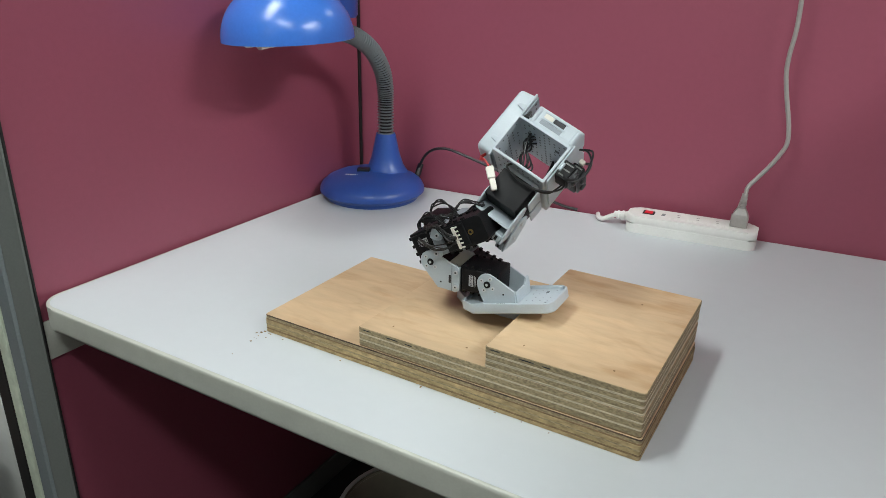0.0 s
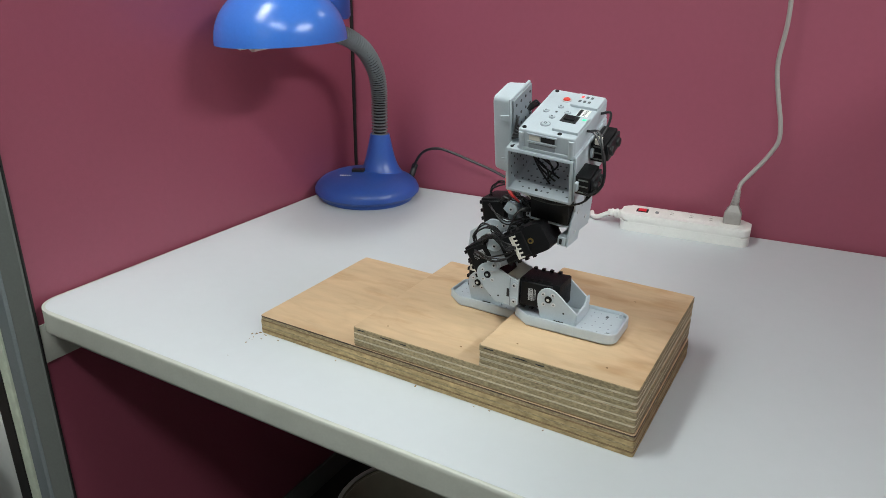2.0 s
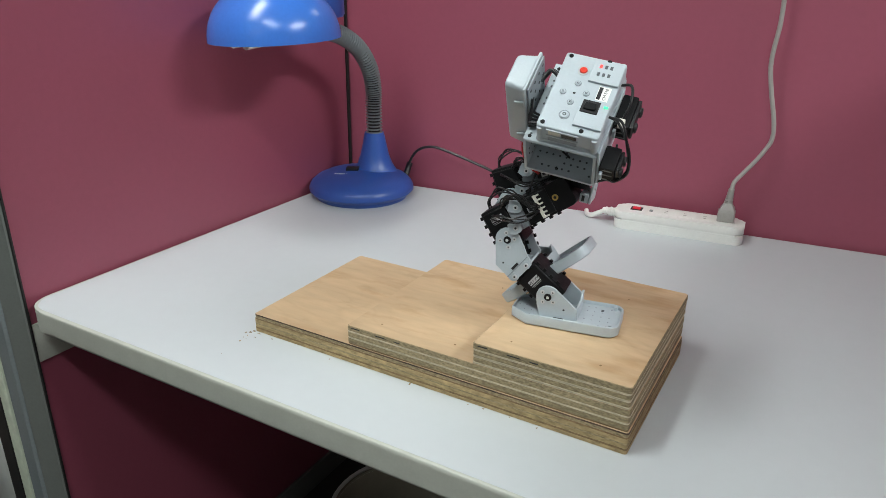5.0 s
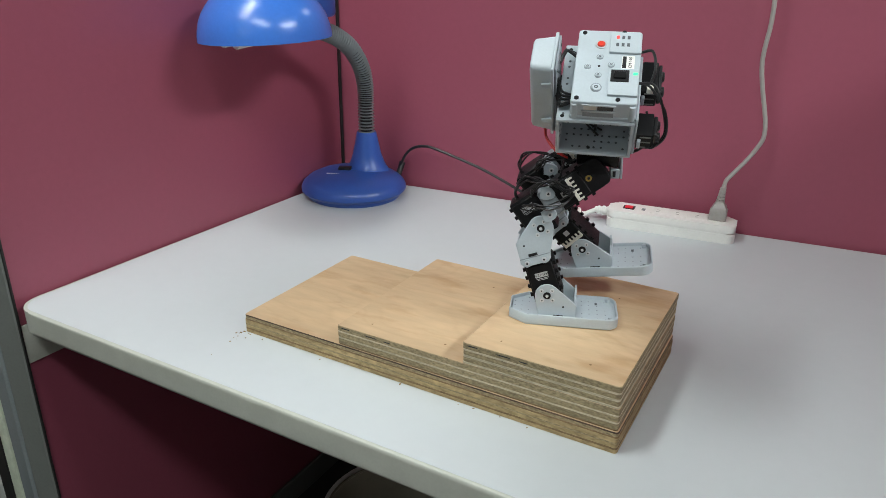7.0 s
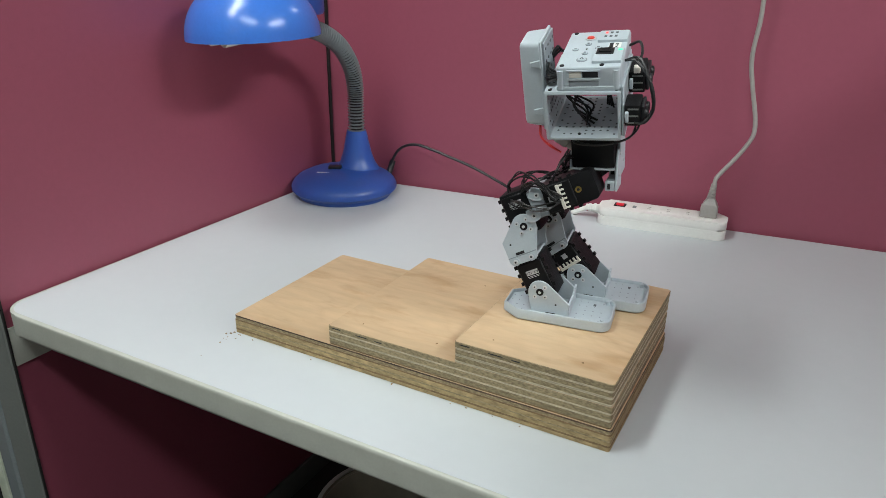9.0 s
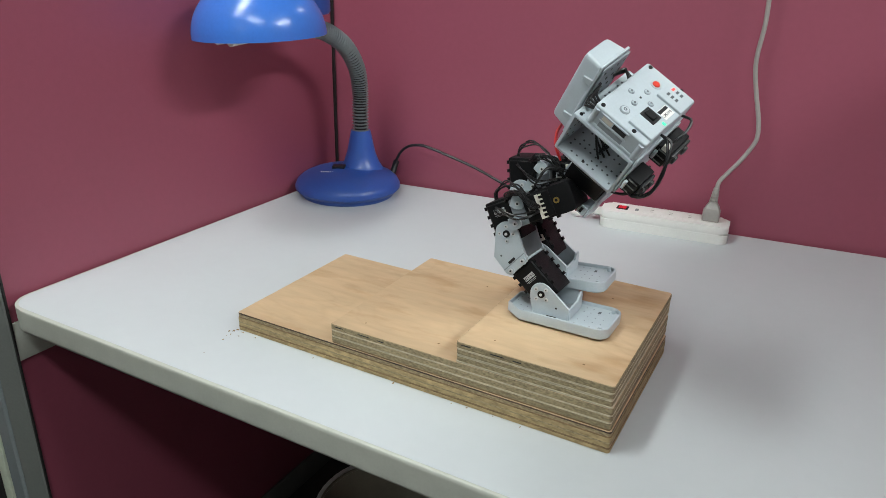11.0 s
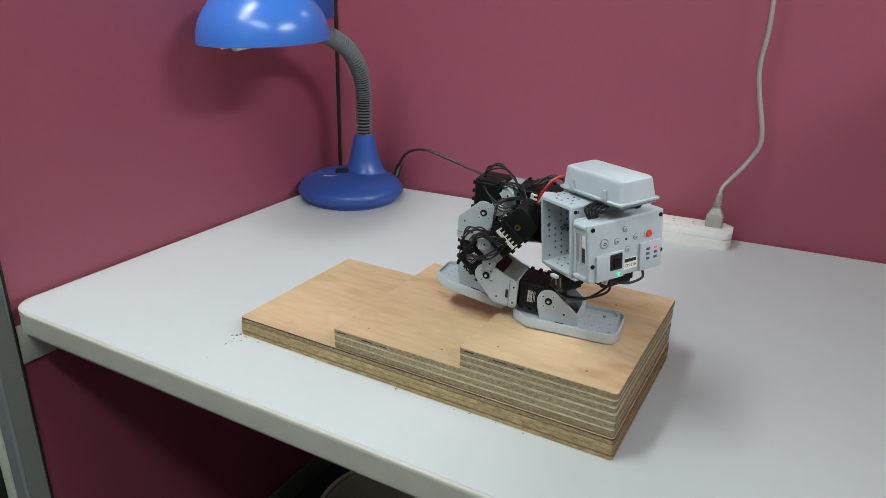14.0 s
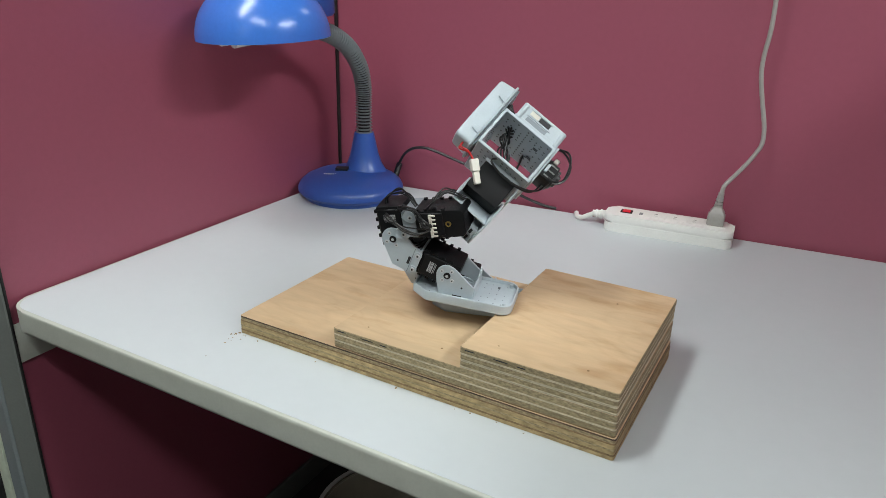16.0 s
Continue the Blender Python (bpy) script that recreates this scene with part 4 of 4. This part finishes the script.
        part("socket_frame", box(-0.0150, 0.0160, min(e, e - s * 0.002), max(e, e - s * 0.002), 0.1205, 0.1222), M_GREY, con, smooth=False)
        part("socket_lip", box(-0.0150, 0.0160, min(e, e - s * 0.002), max(e, e - s * 0.002), 0.1290, 0.1304), M_GREY, con, smooth=False)
        for x in (c0 + 0.0038, c1 - 0.0038):
            part("corner_post", lathe([(0, cz0 + 0.001), (0.0030, cz0 + 0.001), (0.0030, cz1 - 0.003), (0, cz1 - 0.0028)], 10), M_GREY, con, "", pose(x, y - s * 0.0008, 0))

    # battery pack: tapered case on a flange
    b0, b1, bc = -0.0656, -0.0455, -0.0030
    bm = bmesh.new()
    ring = [[bm.verts.new((x, y, z)) for y, z in rounded(bc - hw, bc + hw, lo, hi, 0.005, 4)] for x, hw, lo, hi in ((b1, 0.0222, 0.0590, 0.1485), (-0.0620, 0.0195, 0.0600, 0.1475), (-0.0644, 0.0187, 0.0606, 0.1469), (b0, 0.0170, 0.0622, 0.1453))]
    m = len(ring[0])
    for r, q in zip(ring, ring[1:]):
        for i in range(m):
            bm.faces.new((r[i], r[(i + 1) % m], q[(i + 1) % m], q[i]))
    bm.faces.new(ring[0])
    bm.faces.new(ring[-1])
    bat = part("battery_pack", bm, M_GREY, robot, "light grey boxy battery pack on the back")
    part("flange", box(b1, b1 + 0.0030, bc - 0.0242, bc + 0.0242, 0.0575, 0.1500, 0.0008, 1), M_GREY, bat)
    part("back_plate", box(b1 + 0.0032, b1 + 0.0056, bc - 0.0220, bc + 0.0220, 0.0600, 0.1480, 0.0006, 1), M_GREYD, bat, "perforated mounting plate")
    # black discs laid on the plate, their colour standing in for shaded holes
    holes = bmesh.new()
    for i in range(7):
        for j in range(4):
            add_disc(holes, (b1 + 0.0056, bc - 0.0165 + 0.011 * j, 0.066 + 0.0125 * i), 0.0016, 0.0004, "x", 8)
    tagged(part("holes", holes, M_BLACK, bat), kind="stuff")
    for y in (bc - 0.0236, bc + 0.0236):
        for z in (0.078, 0.128):
            part("lug", prism([(b1 - 0.009, z - 0.002), (b1 + 0.001, z - 0.004), (b1 + 0.001, z + 0.004), (b1 - 0.009, z + 0.002)], y - 0.0012, y + 0.0012, "y", 0.0004, 1), M_GREY, bat)
    part("spacer", box(b1 + 0.005, x0 + 0.0005, bc - 0.018, bc + 0.018, 0.070, 0.100, 0.001, 1), M_BLACK, bat, "black bracket joining the pack to the frame")
    for k in range(8):
        s = -1 if k < 5 else 1
        o = 0.0026 * (k % 5)
        part("wire", tube(spline([(b1 + 0.005, bc + s * (0.010 + o), 0.124 - o), (b1 + 0.009, bc + s * (0.022 + o), 0.128 - o * 1.5), (-0.034, bc + s * (0.026 + o), 0.124 - o * 0.8), (c0 + 0.001, bc + s * (0.024 + o * 0.8), 0.117)], 6), 0.0013, 6), M_CABLE, bat)
    for k in range(2):
        part("red_wire", tube(spline([(-0.052, -0.014 + 0.003 * k, 0.060), (-0.050, -0.026 + 0.003 * k, 0.050 - 0.002 * k), (-0.038, -0.040 + 0.002 * k, 0.046), (-0.026, -0.0425, 0.040)], 6), 0.0011, 6), M_REDWIRE, bat, "red power wire")

    # distance sensors on the front
    part("front_plate", box(x1 + 0.0004, x1 + 0.0028, ya + 0.002, 0.030, z0 + 0.004, z1 + 0.004, 0.0006, 1), M_GREY, robot, "grey sensor mounting plate")
    for y, z, hy in ((0.0070, 0.1010, 0.0190), (-0.0380, 0.0850, 0.0135)):
        s = part("distance_sensor", box(-0.0002, 0.0150, -hy, hy, -0.0105, 0.0105, 0.0018, 2), M_SERVO, robot, "black infrared distance sensor", pose(x1 + 0.0032, y, z))
        part("sensor_cap", box(0.0152, 0.0185, -hy + 0.002, hy - 0.002, -0.0088, 0.0088, 0.0012, 2), M_BLACK, s)
        for v in (-hy * 0.5, hy * 0.5):
            part("sensor_eye", lathe([(0, 0), (0.0052, 0), (0.0048, 0.0030), (0.0028, 0.0036), (0, 0.0032)], 16), M_BLACK, s, "", pose(0.0180, v, 0, 0, 90, 0))
        part("lug", box(0.0008, 0.0040, -hy - 0.0042, -hy + 0.0004, -0.0050, 0.0050, 0.0006, 1), M_GREY, s)
        for v in (-0.0070, 0.0, 0.0070):
            part("rib", box(0.003, 0.013, -hy - 0.0003, -hy + 0.0002, v - 0.0008, v + 0.0008), M_STEELDARK, s, smooth=False)
    part("socket_block", box(-0.003, 0.003, -0.004, 0.004, -0.003, 0.003, 0.0006, 1), M_CREAM, robot, "cream wire connector", pose(x1 + 0.011, -0.0115, 0.1150))
    # cable loops at the front
    rnd = random.Random(5)

    def shift(x, y, z, d=0.004):
        return (x + rnd.uniform(-d, d), y + rnd.uniform(-d, d), z + rnd.uniform(-d, d))

    for k in range(2):
        part("cable_loop", tube(spline([shift(c1, -0.016, 0.1250, 0.001), shift(x1 + 0.012, -0.022, 0.1280, 0.002), shift(x1 + 0.025, -0.034, 0.1140, 0.002), shift(x1 + 0.028, -0.044, 0.092, 0.002), shift(x1 + 0.020, -0.050, 0.078, 0.002), shift(x1 + 0.012, -0.050, 0.0790, 0.001)], 8), 0.0013, 7), M_CABLE, robot, "thin black cable loop")
    for k in range(2):
        part("cable_loop", tube(spline([shift(x1 + 0.012, -0.020, 0.0900, 0.002), shift(x1 + 0.014, -0.036, 0.070, 0.002), shift(x1 + 0.004, -0.039, 0.056, 0.002), shift(0.012, -0.041, 0.048, 0.002), shift(-0.010, -0.043, 0.054, 0.002), shift(-0.006, -0.044, 0.0625, 0.001)], 8), 0.0011, 7), M_CABLE, robot, "thin black cable loop")
    part("cable_loop", tube(spline([(c1, 0.024, 0.1250), (x1 + 0.010, 0.022, 0.1290), (x1 + 0.014, 0.006, 0.1250), (x1 + 0.011, -0.008, 0.1150)], 8), 0.0014, 8), M_CABLE, robot)
    # roll servos under the frame, with their grey mounts
    for s in (-1, 1):
        y = s * ROLL_Y
        part("roll_servo", box(-0.0175, 0.0260, y - 0.0172, y + 0.0172, ROLL_Z + 0.0065, 0.0540, 0.002, 2), M_SERVO, robot, "black hip servo")
        part("servo_mount", box(-0.0190, 0.0290, y - 0.0155, y + 0.0155, 0.0542, 0.0584, 0.0006, 1), M_GREY, robot)
        part("mount_arm", prism([(y - 0.0145, 0.0542), (y + 0.0145, 0.0542), (y + 0.0120, 0.0340), (y - 0.0120, 0.0340)], 0.0303, 0.0322, "x", 0.0005, 1), M_GREY, robot)


def build_robot():
    robot = thing("walking_robot", pose(0.41, 0.158, 0.977))
    tagged(robot, "grey and black two-legged servo robot climbing the plywood steps", "robot")
    build_body(robot)
    plug = part("plug_connector", box(-0.0045, 0.0045, -0.004, 0.004, -0.007, 0.007, 0.0008, 1), M_CREAM, robot, "white power connector on loose wires")
    part("plug_pin", box(-0.0034, 0.0034, -0.003, 0.003, -0.021, -0.0072, 0.0006, 1), M_CREAM, plug)
    return robot, plug, [(side, build_hip(robot, side), build_thigh(robot, side < 0), build_shin(robot, side < 0), build_foot(robot)) for side in (-1, 1)]


ROBOT, PLUG, LEGS = build_robot()


# ---- what moves ----
def turn_z(a):
    return Matrix.Rotation(radians(a), 4, "Z")


def turn_x(a):
    return Matrix.Rotation(radians(a), 4, "X")


def turn_y(a):
    return Matrix.Rotation(radians(a), 4, "Y")


def glide(rows, t):
    """Values between timed rows, on a smooth line through them."""
    i = max(k for k in range(len(rows)) if rows[k][0] <= t + 1e-6)
    if i == len(rows) - 1:
        return list(rows[-1][1:])
    t0, t1 = rows[i][0], rows[i + 1][0]
    u = (t - t0) / (t1 - t0)
    out = []
    for c in range(1, len(rows[0])):
        p, q = rows[i][c], rows[i + 1][c]
        m0 = 0 if i == 0 else (q - rows[i - 1][c]) / (t1 - rows[i - 1][0]) * (t1 - t0)
        m1 = 0 if i + 2 >= len(rows) else (rows[i + 2][c] - p) / (rows[i + 2][0] - t0) * (t1 - t0)
        d = q - p
        lim = 3 * abs(d)
        m0, m1 = (0 if m0 * d <= 0 else max(-lim, min(lim, m0))), (0 if m1 * d <= 0 else max(-lim, min(lim, m1)))
        out.append(p * (2 * u ** 3 - 3 * u * u + 1) + m0 * (u ** 3 - 2 * u * u + u) + q * (3 * u * u - 2 * u ** 3) + m1 * (u ** 3 - u * u))
    return out


def motions():
    # seconds; one foot: ankle x, y, z, yaw, pitch, roll
    foot = [
        (0, 0.2787, 0.1084, 0.8467, 2.5, -14.3, -1.3),
        (0.5, 0.2816, 0.1085, 0.8485, 3.4, -2.8, -1.2),
        (1, 0.3098, 0.113, 0.8569, 3.8, 6.6, 1.9),
        (1.5, 0.3597, 0.1049, 0.8506, 1.4, -0.4, -0.3),
        (2, 0.3657, 0.1039, 0.8505, 0.5, -0.4, -0.1),
        (2.5, 0.3661, 0.1041, 0.8505, -2, -1.1, -0.1),
        (3, 0.3651, 0.1049, 0.8499, -0.3, 0, -0.4),
        (3.5, 0.3661, 0.1043, 0.85, -0.2, -0.5, -0.4),
        (4, 0.3654, 0.1043, 0.8503, 0.9, 0.1, -0.5),
        (4.2, 0.3646, 0.1054, 0.8502, 0.3, -0.4, -0.5),
        (6.3, 0.3675, 0.1124, 0.8503, 24.3, 0.3, -0.9),
        (6.5, 0.366, 0.1149, 0.8494, 23.1, 0.5, -1.3),
        (7, 0.3671, 0.1157, 0.8491, 20.1, -0.6, -0.8),
        (7.5, 0.3681, 0.1109, 0.8512, 22.6, -0.2, -1),
        (8, 0.367, 0.1136, 0.8506, 22.6, -0.4, -0.8),
        (8.5, 0.3675, 0.1159, 0.8502, 20.8, 0.2, 0.4),
        (9, 0.3734, 0.12, 0.8505, 8.4, 0, 0.1),
        (9.2, 0.3777, 0.119, 0.8507, 0.3, -0.5, -0.2),
        (10, 0.3785, 0.1088, 0.8503, 2.5, -1, 0),
        (11.3, 0.3804, 0.1168, 0.8518, -2.1, -0.5, -1),
        (11.5, 0.3824, 0.1136, 0.8516, -3.9, -1.3, -1.2),
        (12, 0.3797, 0.1181, 0.8502, -0.8, 0.3, -0.4),
        (12.5, 0.3802, 0.1178, 0.8506, -3.2, 0.4, -0.8),
        (13, 0.3808, 0.1175, 0.8505, -2.5, 0.3, -0.6),
        (13.5, 0.3805, 0.1201, 0.8502, 5.2, 1.9, 0.2),
        (14, 0.3798, 0.118, 0.8507, 6, 0.1, 0.3),
        (14.5, 0.3716, 0.1241, 0.8501, 12.3, 0.5, 0.3),
        (15, 0.3466, 0.1138, 0.8536, 11.2, -1.8, -0.7),
        (15.5, 0.3231, 0.1057, 0.8543, 10.9, -2.1, 1.4),
        (16, 0.2538, 0.1036, 0.8577, 14, 3.9, 3.3),
    ]
    # seconds; leg joints in degrees: hip turn, hip roll, hip pitch, knee, ankle pitch, ankle roll
    near = [
        (0, 6.7, 39.9, 19.7, -126.4, 64.2, -3),
        (0.5, 6.3, 41.2, 21.2, -118.1, 75.3, -2.1),
        (1, 5.7, 39.5, 31.2, -121.3, 80.4, -0.9),
        (1.5, 4, 31.3, 40.4, -128.3, 78.3, -0.4),
        (2, -0.3, -17.9, 40.8, -125.5, 79.8, 0.7),
        (2.5, -4.5, -45.6, 37.3, -122.6, 79.8, 2.9),
        (3, -3.3, -44.9, 29.8, -123.9, 81.8, 2.8),
        (3.5, -3.3, -44.7, 24.4, -125.9, 82.6, 2.9),
        (4, -1.2, -45.6, 32.5, -105.4, 64.6, 3.4),
        (4.2, -1.1, -45.7, 38, -96.2, 55.1, 3.7),
        (6.3, 7.6, -44.7, 29.5, -66.3, 21.3, 3.3),
        (6.5, 7, -44.2, 28.2, -62.3, 22, 3.5),
        (7, 5, -42.8, 41.7, -47.8, 8.4, 3.3),
        (7.5, 7.9, -40.6, 58.9, -41.2, -4.4, 2.6),
        (8, 7.5, -38.7, 68.3, -48.3, -6.5, 1.7),
        (8.5, 6.5, -36.8, 72.8, -55.2, -1.8, 1.2),
        (9, -0.5, -17.7, 53.9, -67.1, 17.5, 2),
        (9.2, -1.7, -8.4, 49.9, -72.6, 24, 1.8),
        (10, -1, 28, 42, -96, 53, 1),
        (11.3, -0.5, -43.9, 7.5, -86, 33.9, 2.9),
        (11.5, -1.8, -43.2, 0.1, -96.2, 42.5, 2.9),
        (12, 3, -42.9, -11.4, -135.7, 72.2, 0.6),
        (12.5, 2.8, -39.3, -15.6, -145, 81.8, 0.6),
        (13, 3.2, -39.9, -15.1, -144.9, 81.3, 0.6),
        (13.5, 4.1, -42.5, -20.7, -137.9, 81.3, -0.5),
        (14, 0.6, -39.8, -55.5, -105.3, 76.3, -1),
        (14.5, -6.5, -27.9, -62, -78.5, 75.1, 0.3),
        (15, -5.1, 26.7, -26.2, -69.8, 71.4, 1.3),
        (15.5, -0.3, 44.1, -6, -81.3, 70.6, 0.1),
        (16, 6.6, 43.5, 28, -125.3, 61.9, -2.2),
    ]
    far = [
        (0, 3.3, 44.9, 36.6, -124.3, 61.3, -4.4),
        (0.5, 7, 44.4, 39.1, -119.1, 59.3, -3.2),
        (1, 1.7, 40.7, 59.2, -102.4, 29.1, -2.9),
        (1.5, -0.4, 33.9, 81.6, -79.4, -8.8, -1.8),
        (2, -1.5, -16.7, 62.6, -52.5, -14.8, -0.1),
        (2.5, -2, -41.8, 49, -30.2, -21.3, -0.4),
        (3, 0, -40.8, 54.2, -41.8, -46.8, 0.4),
        (3.5, 0, -43.5, 53, -49, -47, -0.5),
        (4, -0.3, -46, 52.6, -56.3, -47.8, -1.3),
        (4.2, -0.3, -46.4, 49, -50, -43.8, -1.3),
        (6.3, -0.5, -46.5, 42.5, -92, -9, 0),
        (6.5, -0.9, -47.2, 42.1, -89.9, -6.6, 0.1),
        (7, 0.6, -30.8, 37.1, -73.4, 28, -1.5),
        (7.5, -0.5, -36.8, 41.3, -84.2, 48.6, -0.2),
        (8, -3, -37.6, 41.8, -77.8, 44, -0.5),
        (8.5, -2.8, -32.6, 39.4, -64.4, 34.2, -3.7),
        (9, -1, -13, 38.2, -64.5, 30.6, -2.3),
        (9.2, 0.8, -3.5, 41.6, -72, 32.3, -2.3),
        (10, 1, 28, 40, -94, 53, -1),
        (11.3, 1.5, -44.5, 37, -92, 9, 0),
        (11.5, 0.6, -44.2, 38.6, -93.2, 10.4, -0.5),
        (12, 2.5, -41, 59, -90, -9, 0),
        (12.5, 1.9, -39.7, 61.8, -94, -11.1, 0.7),
        (13, -0.1, -39, 48.7, -91.1, -4.4, 0.7),
        (13.5, -1.9, -39.7, 27.7, -83.8, -4.1, -0.1),
        (14, -0.1, -39.3, -5.7, -67, -2.9, -0.1),
        (14.5, -6, -26.9, -20.8, -47.5, 2.3, -0.8),
        (15, -0.7, 26.8, 12.6, -83.7, 46.2, -0.2),
        (15.5, 3.7, 47.9, 20.2, -90.6, 52.4, -4.9),
        (16, 7.8, 41.3, 6.1, -113, 65.8, -3.3),
    ]
    paths = {ROBOT: [], PLUG: []}
    for leg in LEGS:
        for ob in leg[1:]:
            paths[ob] = []
    move = Matrix.Translation
    for k in range(161):
        t = k / 10
        x, y, z, yaw, pitch, roll = glide(foot, t)
        nj, fj = glide(near, t), glide(far, t)
        f = move((x, y, z)) @ turn_z(yaw) @ turn_y(pitch) @ turn_x(roll)
        shin = f @ turn_x(-nj[5]) @ turn_y(-nj[4])
        thigh = shin @ move((0, 0, LEG_S)) @ turn_y(-nj[3])
        hip = thigh @ move((0, 0, LEG_T)) @ turn_y(-nj[2])
        body = hip @ move((ROLL_X - PITCH_X, 0, DROP)) @ turn_x(-nj[1]) @ turn_z(-nj[0]) @ move((-ROLL_X, ROLL_Y, -ROLL_Z))
        paths[ROBOT].append((t, body))
        # the loose connector hangs out when the body leans away, and slips between the hips when it leans over
        u = min(1, max(0, (nj[1] + 30) / 30))
        paths[PLUG].append((t, pose(-0.0330 + 0.0100 * u, -0.0080 - 0.0345 * u, 0.0480 - 0.0110 * u, 0, -50, 10)))
        for (side, hip_ob, thigh_ob, shin_ob, foot_ob), j in zip(LEGS, (nj, fj)):
            out = move((0, side * LEG_OUT, 0))
            h = move((ROLL_X, side * ROLL_Y, ROLL_Z)) @ turn_z(j[0]) @ turn_x(j[1]) @ move((PITCH_X - ROLL_X, 0, -DROP))
            th = h @ turn_y(j[2]) @ move((0, 0, -LEG_T))
            sh = th @ turn_y(j[3]) @ move((0, 0, -LEG_S))
            ft = sh @ turn_y(j[4]) @ turn_x(j[5])
            for ob, m in ((hip_ob, h), (thigh_ob, th @ out @ turn_y(LEAN_T)), (shin_ob, sh @ out @ turn_y(LEAN_S)), (foot_ob, ft @ out)):
                paths[ob].append((t, m))
    for ob, rows in paths.items():
        walk(ob, rows)


motions()
